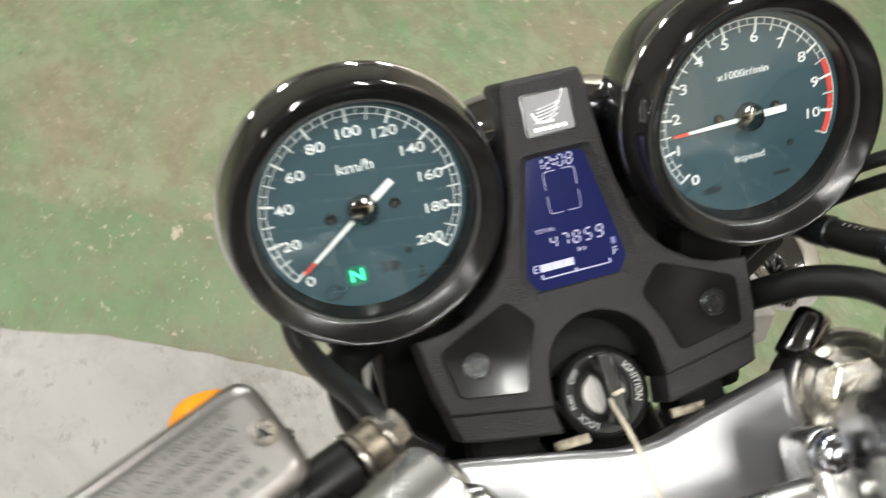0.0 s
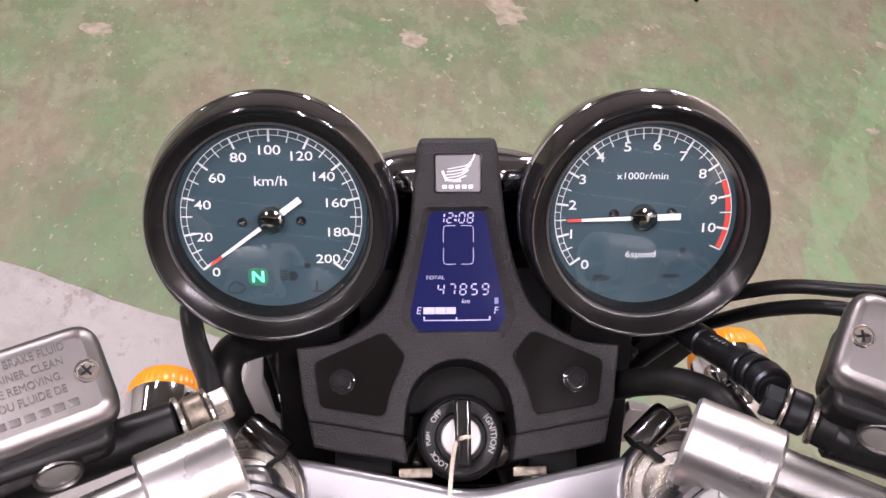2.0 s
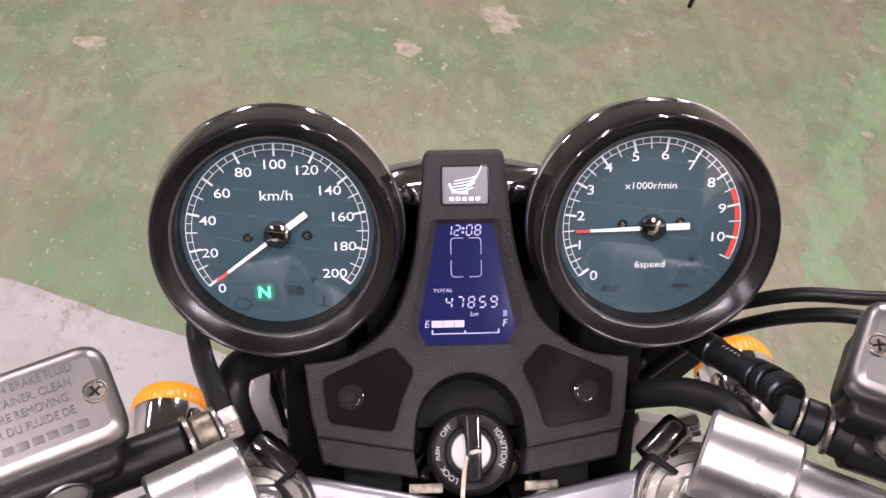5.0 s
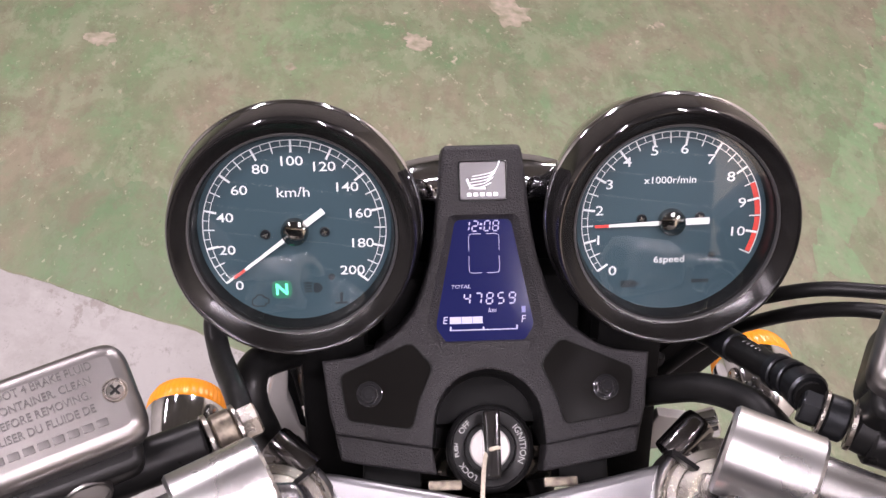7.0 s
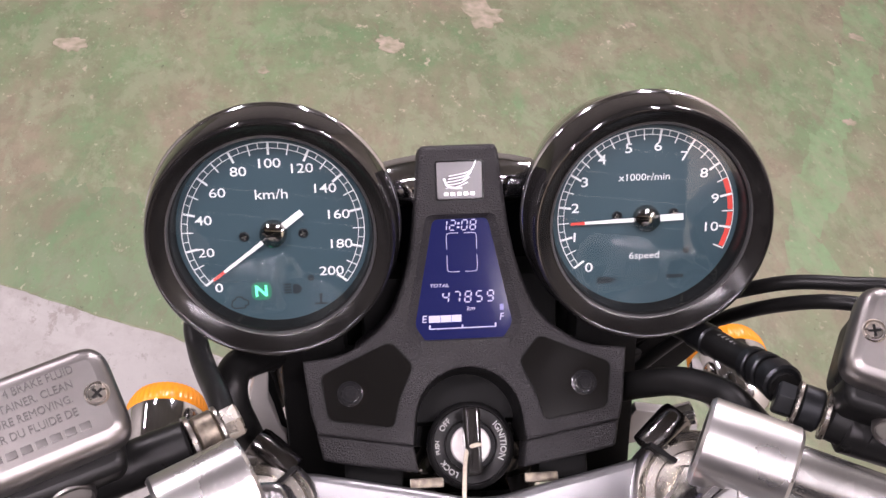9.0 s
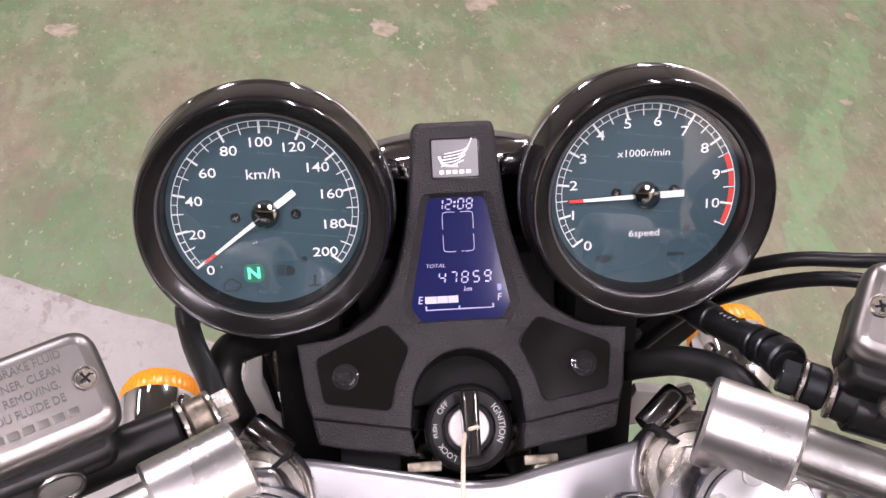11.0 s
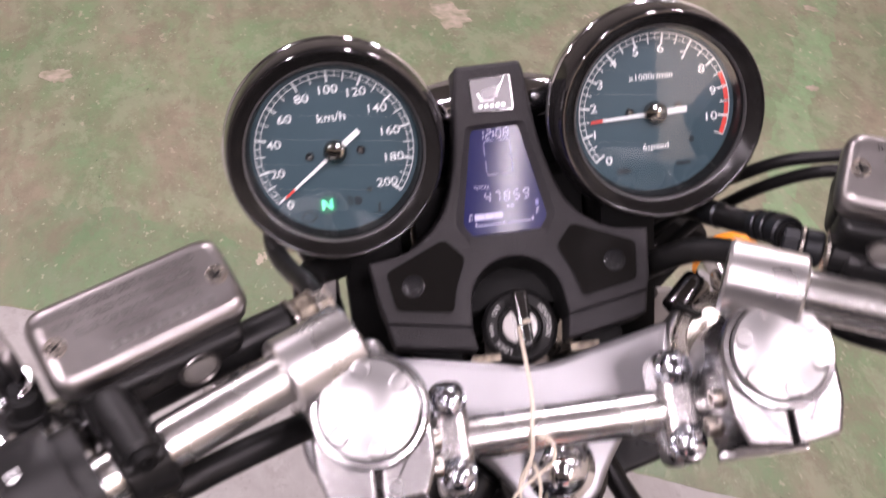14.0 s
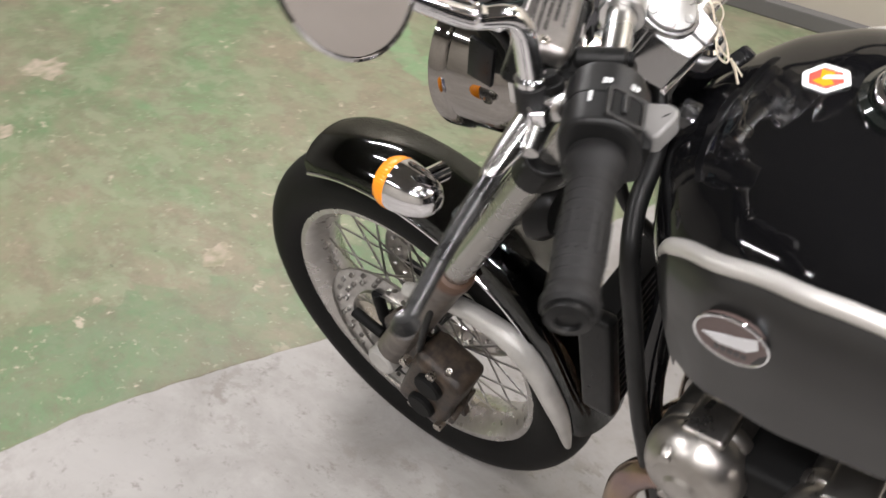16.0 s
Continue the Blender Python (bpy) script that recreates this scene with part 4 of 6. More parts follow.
def fork(s):
    m = FK @ Matrix.Translation((s * 0.0975, 0, 0))
    clamp = part("bar_clamp", lathe(bmesh.new(), [(0, -0.066), (0.0255, -0.066), (0.0272, -0.062), (0.0285, -0.030), (0.0285, -0.006), (0.0276, -0.0015), (0.0266, -0.0002), (0.0243, 0.0002), (0.0238, -0.0012), (0, -0.0012)], 64), M_ALU, bike, "polished aluminium handlebar clamp on the fork tube", m)
    part("fork_cap", lathe(bmesh.new(), [(0.0236, -0.002), (0.0236, 0.0016), (0.0228, 0.0030), (0.0216, 0.0034), (0.0168, 0.0034), (0.0160, 0.0038), (0, 0.0038)], 64), M_CAPALU, clamp, "round brushed fork cap with shallow pockets")
    part("cap_groove", lathe(bmesh.new(), [(0.0236, -0.0008), (0.0236, 0.0002), (0.0242, 0.0002), (0.0242, -0.0008)], 56, closed=True), M_DARK, clamp)
    for a in range(35, 360, 60):
        x, y = on_dial(a, 0.0185)
        part("cap_pocket", lathe(bmesh.new(), [(0, 0.0028), (0.0026, 0.0030), (0.0038, 0.0038), (0.0044, 0.0040), (0.0048, 0.0033)], 20, Matrix.Translation((x, y, 0))), M_CAPALU, clamp)
    # pinch block behind the tube, split by a slot
    for d in (-1, 1):
        half = [(d * x, y) for x, y in ((0.0010, -0.020), (0.0278, -0.002), (0.0275, -0.026), (0.0225, -0.0415), (0.0010, -0.0440))]
        part("pinch_block", slab(bmesh.new(), rounded(half, 0.0025, 3), -0.050, -0.0030, 0.0025), M_ALU, clamp)
    # chrome strip draws the highlight along the block's lower edge
    part("block_edge_glint", slab(bmesh.new(), [(-0.0235, -0.0400), (0.0235, -0.0400), (0.0235, -0.0452), (-0.0235, -0.0452)], -0.0525, -0.0495, 0.0008), M_CHROME, clamp)
    for yy, zz in ((-0.016, -0.018), (-0.028, -0.034)):
        bolt = part("pinch_bolt", lathe(bmesh.new(), [(0, 0.0010), (0.0024, 0.0010), (0.0027, 0.0045), (0.0048, 0.0045), (0.0053, 0.0035), (0.0053, -0.002)], 24, pose(-s * 0.0272, yy, zz, 0, -s * 90, 0)), M_STEEL, clamp)
    # holder round the bar, forward of the tube
    tube = part("fork_tube", rod(bmesh.new(), (0, 0, -0.62), (0, 0, -0.06), 0.0205, seg=40), M_FORKTUBE, bike, "grey steel fork tube", m)
    part("dust_seal", lathe(bmesh.new(), [(0.0207, -0.585), (0.026, -0.587), (0.0285, -0.592), (0.0285, -0.606), (0.026, -0.610)], 40), M_RUBBERBROWN, tube, "brown dust seal")
    leg = part("fork_leg", lathe(bmesh.new(), [(0, -0.985), (0.018, -0.985), (0.024, -0.975), (0.0268, -0.94), (0.0265, -0.62), (0.0275, -0.612), (0.0275, -0.602), (0.021, -0.600)], 40), M_LEG, bike, "grimy grey lower fork leg", m)
    part("axle_lug", rod(bmesh.new(), (-0.030, 0.0, -0.945), (0.030, 0.0, -0.945), 0.026, seg=28, bevel=0.004), M_LOWFORK, leg)
    return m


for s in (-1, 1):
    fork(s)

BAR_IN, BAR_OUT = Vector((0.100, -0.1335, 1.1275)), Vector((0.393, -0.284, 1.1145))


def side(v, s):
    return Vector((s * abs(v[0]), v[1], v[2]))


def along(t, s, dy=0.0, dz=0.0):
    p = BAR_IN.lerp(BAR_OUT, t)
    return Vector((s * p.x, p.y + dy, p.z + dz + (0.009 if s > 0 else 0.005)))


def bar_frame(t, s):
    """A pose on the bar whose z points outwards along it and whose y points up."""
    z = (side(BAR_OUT, s) - side(BAR_IN, s)).normalized()
    y = (Vector((0, 0, 1)) - z * z.z).normalized()
    x = y.cross(z)
    return Matrix.Translation(along(t, s)) @ Matrix((x, y, z)).transposed().to_4x4()


M_DARKCHROME = material("dark_plated_steel", (0.22, 0.21, 0.205), 0.16, 1.0, rough_var=0.05, scale=60)
M_HOLDER = material("turned_aluminium", (0.74, 0.73, 0.72), 0.30, 1.0, rough_var=0.05, scale=30)
M_BAR = material("satin_bar_tube", (0.70, 0.69, 0.67), 0.27, 1.0, grain=0.2, scale=20, color2=(0.55, 0.53, 0.50), rough_var=0.06)
for s in (-1, 1):
    bar = part("handlebar", rod(bmesh.new(), along(0.0, s), along(0.965, s), 0.0122, seg=40), M_BAR, bike, "satin silver tubular handlebar")
    bm = lathe(bmesh.new(), [(0.0125, -0.004), (0.0175, -0.004), (0.0188, -0.0025), (0.0188, 0.0325), (0.0175, 0.034), (0.0125, 0.034)], 48, bar_frame(-0.028 if s > 0 else 0.0, s))
    holder = part("bar_holder", bm, M_HOLDER, bike, "polished aluminium tube holder on the clamp")
    part("holder_web", slab(bmesh.new(), rounded([(s * 0.0975 + s * x, y) for x, y in ((-0.0270, -0.004), (-0.0080, 0.034), (0.0345, 0.0335), (0.0285, -0.004))], 0.004, 3), -0.036, -0.0035, 0.004, FK), M_ALU, holder)

M_CHROMEBLUE = material("bolt_chrome", (0.62, 0.64, 0.70), 0.12, 1.0)
M_POLISHCLAMP = material("polished_clamp", (0.50, 0.49, 0.485), 0.27, 1.0, rough_var=0.05, scale=60)
M_GREYSW = material("grey_switch_plastic", (0.16, 0.155, 0.15), 0.4)
M_SWITCH = material("satin_switch_plastic", (0.011, 0.011, 0.011), 0.4, spec=0.26, rough_var=0.06, scale=60, bump=0.15, bump_scale=1500)

# cross bar with its two small clamps
part("cross_bar", rod(bmesh.new(), (-0.085, -0.015, -0.056), (0.085, -0.015, -0.056), 0.0111, seg=40), M_BAR, bike, "satin silver cross bar", FK)
for s in (-1, 1):
    cl = part("cross_bar_clamp", slab(bmesh.new(), rounded([(-0.0095, -0.044), (0.0095, -0.044), (0.0095, 0.015), (-0.0095, 0.015)], 0.009, 6), -0.070, -0.043, 0.006), M_POLISHCLAMP, bike, "bright two-bolt clamp", FK @ Matrix.Translation((s * 0.0585, 0, 0)))
    for y in (-0.033, 0.004):
        part("clamp_bolt", lathe(bmesh.new(), [(0, -0.0362), (0.0040, -0.0366), (0.0066, -0.0382), (0.0078, -0.0405), (0.0080, -0.0420), (0.0092, -0.0424), (0.0094, -0.0450)], 28, Matrix.Translation((0, y, 0))), M_CHROMEBLUE, cl, "domed chrome bolt")
yoke = mirrored([(0.008, 0.0245), (0.032, 0.0300), (0.060, 0.0355), (0.086, 0.0410), (0.108, 0.0400), (0.132, 0.022), (0.139, 0.0), (0.132, -0.022), (0.105, -0.030), (0.080, -0.018), (0.046, -0.014), (0.029, -0.036), (0.018, -0.056)])
top_yoke = part("top_yoke", slab(bmesh.new(), rounded(yoke, 0.02, 5), -0.120, -0.099, 0.004), M_YOKE, bike, "satin aluminium top fork yoke", FK)
M_FORKTOP = material("warm_polished_alloy", (0.60, 0.57, 0.51), 0.24, 1.0, rough_var=0.05, scale=50)
for fx, fy, a, b, cut in ((0.1018, 0.0210, (0.0822, 0.0434), (0.1000, 0.0596), ((0.0800, 0.0448), (0.0918, 0.0358))), (-0.1100, 0.0205, (-0.0938, 0.0413), (-0.1098, 0.0555), ((-0.0908, 0.0427), (-0.1030, 0.0330)))):
    at = Matrix.Translation((fx, fy, 0))
    # clamp eye of the yoke round the fork tube, split by a slot with a pinch boss
    part("clamp_eye", lathe(bmesh.new(), [(0.0245, -0.120), (0.0300, -0.120), (0.0306, -0.097), (0.0300, -0.0935), (0.0284, -0.0920), (0.0268, -0.0930), (0.0260, -0.0950), (0.0245, -0.0960)], 56, at), M_POLISHCLAMP, top_yoke)
    part("fork_bolt", lathe(bmesh.new(), [(0.0256, -0.100), (0.0256, -0.0925), (0.0246, -0.0908), (0.0205, -0.0902), (0.0198, -0.0890), (0, -0.0890)], 56, at), M_FORKTOP, top_yoke, "polished fork top bolt")
    part("fork_hexagon", rod(bmesh.new(), (fx, fy, -0.0900), (fx, fy, -0.0815), 0.0150, seg=6, bevel=0.0012), M_FORKTOP, top_yoke)
    part("fork_plug", lathe(bmesh.new(), [(0, -0.0785), (0.0058, -0.0786), (0.0068, -0.0795), (0.0070, -0.0820)], 28, at), M_FORKTOP, top_yoke)
    part("pinch_boss", lathe(bmesh.new(), [(0, 0), (0.0088, 0), (0.0090, 0.0015), (0.0090, 0.0210), (0.0082, 0.0236), (0.0060, 0.0240), (0.0050, 0.0225), (0, 0.0225)], 32, axis((a[0], a[1], -0.0995), (b[0], b[1], -0.0995))), M_DARKCHROME, top_yoke, "plated pinch bolt boss")
    c0, c1 = Vector((*cut[0], -0.0905)), Vector((*cut[1], -0.0905))
    part("clamp_slot", box(bmesh.new(), (0.0022, 0.016, (c1 - c0).length), axis(c0, c1) @ Matrix.Translation((0, 0, (c1 - c0).length / 2)), 0.0), M_DARK, top_yoke, smooth=False)
part("stem_nut", lathe(bmesh.new(), [(0, -0.060), (0.008, -0.0612), (0.0140, -0.067), (0.0158, -0.076), (0.0195, -0.078), (0.0200, -0.084)], 32, FK @ Matrix.Translation((0, -0.034, -0.016))), M_CHROME, bike, "chromed domed steering stem nut")
low = mirrored([(0.040, 0.03), (0.105, 0.032), (0.134, 0.012), (0.134, -0.012), (0.105, -0.030), (0.04, -0.045)])
part("lower_yoke", slab(bmesh.new(), rounded(low, 0.015, 4), -0.285, -0.245, 0.004), M_SATIN, bike, "black lower fork yoke", FK)


# ------------------------------------------------------------------ things on the bars
def reservoir(s):
    """Hydraulic reservoir with a cast lid, two screws, a sight glass and its cylinder."""
    z = Vector((s * -0.0714, 0.0, 0.0))
    ex = Vector((s * 0.0714, -0.0350, -0.0040 if s > 0 else 0.0010)).normalized()          # along, outwards
    ez = (Vector((0.0, -0.52, 1.0)) - ex * ex.dot(Vector((0.0, -0.52, 1.0)))).normalized()
    ey = ez.cross(ex)
    m = Matrix.Translation((0.1920, -0.1245, 1.1760) if s > 0 else (-0.1885, -0.1285, 1.1675)) @ Matrix((ex, ey, ez)).transposed().to_4x4()
    tank = part("reservoir", slab(bmesh.new(), rounded([(-0.0445, -0.0194), (0.0445, -0.0194), (0.0445, 0.0185), (-0.0445, 0.0185)] if s > 0 else [(-0.0445, -0.0185), (0.0445, -0.0185), (0.0445, 0.0194), (-0.0445, 0.0194)], 0.009, 6), -0.044, -0.010, 0.002), M_SATIN, bike, "black fluid reservoir with a cast metal lid", m)
    part("lid", slab(bmesh.new(), rounded([(-0.0470, -0.0215), (0.0470, -0.0215), (0.0470, 0.0215), (-0.0470, 0.0215)], 0.011, 6), -0.0130, 0.0, 0.0065), M_CAST, tank, "cast aluminium lid with raised lettering")
    for d in (-1, 1):
        part("lid_screw", lathe(bmesh.new(), [(0, 0.0004), (0.0032, 0.0004), (0.0038, -0.0002), (0.0044, 0.0006), (0.0050, 0.0001)], 28, Matrix.Translation((d * 0.0385, 0, 0))), M_STEEL, tank)
        bm = bmesh.new()
        box(bm, (0.0050, 0.0010, 0.0006), pose(d * 0.0385, 0, 0.0005, 0, 0, 25))
        box(bm, (0.0010, 0.0050, 0.0006), pose(d * 0.0385, 0, 0.0005, 0, 0, 25))
        part("screw_cross", bm, M_DARK, tank, smooth=False)
    part("reservoir_flank", slab(bmesh.new(), rounded([(-0.0400, s * -0.0290), (0.0360, s * -0.0270), (0.0420, s * -0.0120), (-0.0430, s * -0.0120)], 0.006, 4), -0.046, -0.0135, 0.004), M_SATIN, tank)
    gm = pose(-0.0155, s * -0.0290, -0.0245, s * 68, 0, 0)
    part("sight_ring", lathe(bmesh.new(), [(0.0084, 0.0016), (0.0088, 0.0030), (0.0096, 0.0030), (0.0102, 0.0016), (0.0106, -0.010)], 32, gm), M_CAST, tank)
    part("sight_glass", lathe(bmesh.new(), [(0, 0.0020), (0.0050, 0.0018), (0.0086, 0.0012)], 32, gm), M_SIGHT, tank)
    return m, tank


M_LIDTEXT = material("dull_raised_lettering", (0.12, 0.115, 0.11), 0.45, 0.8)
M_SIGHT = material("dark_sight_glass", (0.19, 0.18, 0.165), 0.12, coat=0.5)
LIDTEXT = ["WARNING USE ONLY DOT 4 BRAKE FLUID", "FROM A SEALED CONTAINER. CLEAN", "FILLER CAP BEFORE REMOVING.", "UTILISER DU FLUIDE DE"]
for s in (-1, 1):
    m, tank = reservoir(s)
    turn = Matrix.Rotation(radians(180), 4, "Z") if s < 0 else Matrix()
    for k, text in enumerate(LIDTEXT):
        writing("raised_lettering", text, 0.0047, M_LIDTEXT, tank, turn @ Matrix.Translation((0.0335 - 0.002 * min(k, 2) if s < 0 else -0.0, 0.0128 - k * 0.0056, 0.0002)), align="RIGHT" if s < 0 else "CENTER", depth=0.0005, stretch=0.86 if s < 0 else 0.72)
    for k in range(9):
        part("raised_bar", box(bmesh.new(), (0.0042, 0.0030, 0.0008), turn @ Matrix.Translation((0.030 - k * 0.0056 - (0 if s < 0 else 0.008), -0.0105, 0.0002)), 0.0002), M_LIDTEXT, tank)
    cyl = part("master_cylinder", rod(bmesh.new(), along(0.19, s, 0.046, -0.010), along(0.44, s, 0.058, -0.018), 0.0112, seg=28), M_SATIN, bike, "black master cylinder body")
    p = Vector((0.1515, -0.1110, 1.1260)) if s > 0 else Vector((-0.1255, -0.1060, 1.1225))
    part("cylinder_nose", rod(bmesh.new(), p, along(0.23, s, 0.047, -0.010), 0.0106, seg=24), M_SATIN, cyl)
    part("union_washer", rod(bmesh.new(), p, p + Vector((s * -0.002, 0.001, 0)), 0.0116, seg=24), M_STEEL, cyl)
    q = p + Vector((s * -0.003, 0.0015, 0.0003))
    part("union", rod(bmesh.new(), q, q + Vector((s * -0.009, 0.0045, 0.0006)), 0.0098, seg=24), M_STEELDARK if s > 0 else M_RUSTY, cyl, "dull plated hose union")
    part("union_washer", rod(bmesh.new(), q + Vector((s * -0.009, 0.0045, 0.0006)), q + Vector((s * -0.0105, 0.0053, 0.0007)), 0.0104, seg=24), M_STEEL, cyl)
    q2 = q + Vector((s * -0.0105, 0.0053, 0.0007))
    part("union_bolt", rod(bmesh.new(), q2, q2 + Vector((s * -0.0075, 0.0038, 0.0005)), 0.0078, seg=6), M_STEELDARK if s > 0 else M_STEEL, cyl, "hexagon union bolt")
    # clamp of the master cylinder on the bar
    c = bar_frame(0.285 if s > 0 else 0.318, s)
    part("cylinder_clamp", lathe(bmesh.new(), [(0.0126, -0.011), (0.0172, -0.011), (0.0186, -0.0095), (0.0186, 0.0095), (0.0172, 0.011), (0.0126, 0.011)], 32, c), M_SATIN, cyl)
    for y, x0, x1, mat in ((0.0165, -0.026, 0.0125, M_DARK), (-0.0180, -0.014, 0.0150, M_STEEL)):
        a, b = c @ Vector((-s * x0, y, 0)), c @ Vector((-s * x1, y, 0))
        part("clamp_boss", rod(bmesh.new(), a, b, 0.0088, seg=24, bevel=0.002), M_SATIN, cyl)
        part("clamp_screw", lathe(bmesh.new(), [(0.0022, 0.0016), (0.0026, 0.0046), (0.0048, 0.0046), (0.0058, 0.0036), (0.0058, -0.002)], 20, Matrix.Translation(b) @ axis((0, 0, 0), c.to_3x3() @ Vector((-s, 0, 0)))), mat, cyl)
    part("clamp_saddle", box(bmesh.new(), (0.013, 0.030, 0.0200), c @ Matrix.Translation((-s * 0.0085, 0, 0)), 0.004, 3), M_SATIN, cyl)
    part("clamp_bridge", box(bmesh.new(), (0.030, 0.020, 0.024), c @ Matrix.Translation((s * 0.024, 0.004, 0)), 0.005), M_SATIN, cyl)
    # switch housing, grip
    f = bar_frame(0.405, s)

    def rear(r):
        return -s * r                                 # so that plus is towards the rider on both sides
    prof = [(0.028, -0.024), (0.033, 0.006), (0.026, 0.026), (0.010, 0.036), (-0.016, 0.036), (-0.028, 0.018), (-0.026, -0.024)]
    sw = part("switch_housing", slab(bmesh.new(), rounded([(rear(x), y) for x, y in prof], 0.009, 5), 0.0, 0.058, 0.004), M_SWITCH, bike, "black handlebar switch housing", f)
    part("housing_collar", slab(bmesh.new(), rounded([(rear(x * 0.85), y * 0.82) for x, y in prof], 0.009, 5), -0.010, 0.004, 0.002), M_SWITCH, sw)
    part("housing_seam", slab(bmesh.new(), rounded([(rear(x * 1.012), y * 1.012) for x, y in prof], 0.009, 5), 0.0275, 0.0287), M_DARK, sw)
    mk = Matrix(((1, 0, 0, 0), (0, 0, 1, 0), (0, 1, 0, 0), (0, 0, 0, 1)))
    # a sunk field on the sloping top with the rocker in it, the long paddle below it, the small button outside
    slope = Matrix.Translation((rear(0.0190), 0.0308, 0.0385)) @ Matrix.Rotation(radians(-rear(1) * 32), 4, "Z")
    part("rocker_frame", holed(bmesh.new(), rounded([(-0.0150, -0.0150), (0.0150, -0.0150), (0.0150, 0.0150), (-0.0150, 0.0150)], 0.003), [rounded([(-0.0120, -0.0120), (0.0120, -0.0120), (0.0120, 0.0120), (-0.0120, 0.0120)], 0.002)], 0.0030, slope @ mk @ Matrix.Translation((0, 0, 0.0005))), M_SWITCH, sw)
    part("switch_button", slab(bmesh.new(), rounded([(-0.0112, -0.0112), (0.0112, -0.0112), (0.0112, 0.0112), (-0.0112, 0.0112)], 0.002), -0.003, 0.0004, 0.0008, slope @ mk), M_DARK, sw, "black rocker button")
    part("rocker_rib", box(bmesh.new(), (0.0040, 0.0040, 0.0180), slope @ Matrix.Translation((rear(-0.0020), 0.0016, 0)), 0.0014, 3), M_SWITCH, sw)
    part("switch_button", box(bmesh.new(), (0.010, 0.014, 0.016), pose(rear(0.0305), 0.004, 0.048, 0, 0, s * 18), 0.003), M_DARK, sw, "black push button")
    part("switch_paddle", slab(bmesh.new(), rounded([(rear(0.024), 0.012), (rear(0.047), 0.012), (rear(0.053), 0.018), (rear(0.0525), 0.026), (rear(0.041), 0.046), (rear(0.036), 0.047), (rear(0.025), 0.034)], 0.004, 4), -0.002, 0.013, 0.003, mk), M_GREYSW, sw, "grey switch paddle")
    part("paddle_mark", box(bmesh.new(), (0.0060, 0.0004, 0.0010), pose(rear(0.0445), 0.0131, 0.0250, 0, 35, 0)), M_DARK, sw, smooth=False)
    for r, y, z, turn in ((0.0050, 0.0363, 0.0175, 0), (0.0235, 0.0282, 0.0165, 32)):
        tilt = Matrix.Translation((rear(r), y, z)) @ Matrix.Rotation(radians(-rear(1) * turn), 4, "Z")
        lamp_mark = bmesh.new()
        slab(lamp_mark, [(0.0026 * math.cos(math.pi * k / 8 - math.pi / 2), 0.0026 * math.sin(math.pi * k / 8 - math.pi / 2)) for k in range(9)], 0.0, 0.0004, 0, tilt @ mk)
        for k in range(4):
            slab(lamp_mark, [(-0.0042, -0.0024 + k * 0.0015), (-0.0008, -0.0024 + k * 0.0015), (-0.0008, -0.0018 + k * 0.0015), (-0.0042, -0.0018 + k * 0.0015)], 0.0, 0.0004, 0, tilt @ mk)
        part("lamp_mark", lamp_mark, M_WHITE, sw, smooth=False)
    for k in range(5):
        part("switch_mark", box(bmesh.new(), (0.0026, 0.0004, 0.0011), Matrix.Translation((rear(-0.006), 0.0362, 0.029 + k * 0.0022))), M_WHITE, sw, smooth=False)
    prof = [(0.0125, -0.012), (0.0200, -0.012), (0.0215, -0.010), (0.0215, 0.004), (0.0178, 0.009)]
    for k in range(10):
        z = 0.014 + k * 0.0095
        prof += [(0.0172, z), (0.0172, z + 0.0074), (0.0168, z + 0.0079), (0.0168, z + 0.0090)]
    prof += [(0.0178, 0.111), (0.0190, 0.114), (0.0190, 0.120), (0.0165, 0.123), (0.0125, 0.123)]
    grip = part("grip", lathe(bmesh.new(), prof, 40, bar_frame(0.615, s)), M_RUBBER, bike, "worn black rubber handlebar grip")
    for k in range(16):
        a = 2 * math.pi * k / 16
        part("grip_rib", box(bmesh.new(), (0.0026, 0.0012, 0.034), bar_frame(0.615, s) @ Matrix.Rotation(a, 4, "Z") @ Matrix.Translation((0, 0.0174, 0.066)), 0.0005), M_RUBBER, grip)
    part("bar_end", lathe(bmesh.new(), [(0.0125, 0.120), (0.0150, 0.124), (0.0150, 0.128), (0.0085, 0.130), (0.0075, 0.127), (0, 0.127)], 32, bar_frame(0.615, s)), M_SATIN, grip)
    # lever
    root, ball = along(0.50, s, 0.058, -0.010), Vector((s * 0.435, -0.180, 1.085))
    lv = [along(0.40, s, 0.040, -0.004), root, root.lerp(ball, 0.28) + Vector((0, 0.004, 0)), root.lerp(ball, 0.55) + Vector((0, 0.005, 0)), root.lerp(ball, 0.8) + Vector((0, 0.003, 0)), ball]
    lever = part("lever", sweep(bmesh.new(), lv, 0.007, 12, 6, [0.0095, 0.0085, 0.0078, 0.0072, 0.0066, 0.0060]), M_LEVER, bike, "worn black hand lever with a ball end")
    part("lever_root", sweep(bmesh.new(), [lv[0] + Vector((0, 0, 0.001)), lv[1] + Vector((0, 0, 0.0015)), lv[2] + Vector((0, 0.001, 0.0018)), lv[2].lerp(lv[3], 0.25) + Vector((0, 0.001, 0.0012))], 0.01, 14, 6, [0.0150, 0.0132, 0.0088, 0.0066]), M_WORNCHROME, lever, "bright worn lever root")
    part("ball_end", lathe(bmesh.new(), [(0, -0.0105), (0.006, -0.009), (0.0105, 0), (0.006, 0.009), (0, 0.0105)], 20, Matrix.Translation(lv[-1])), M_LEVER, lever)
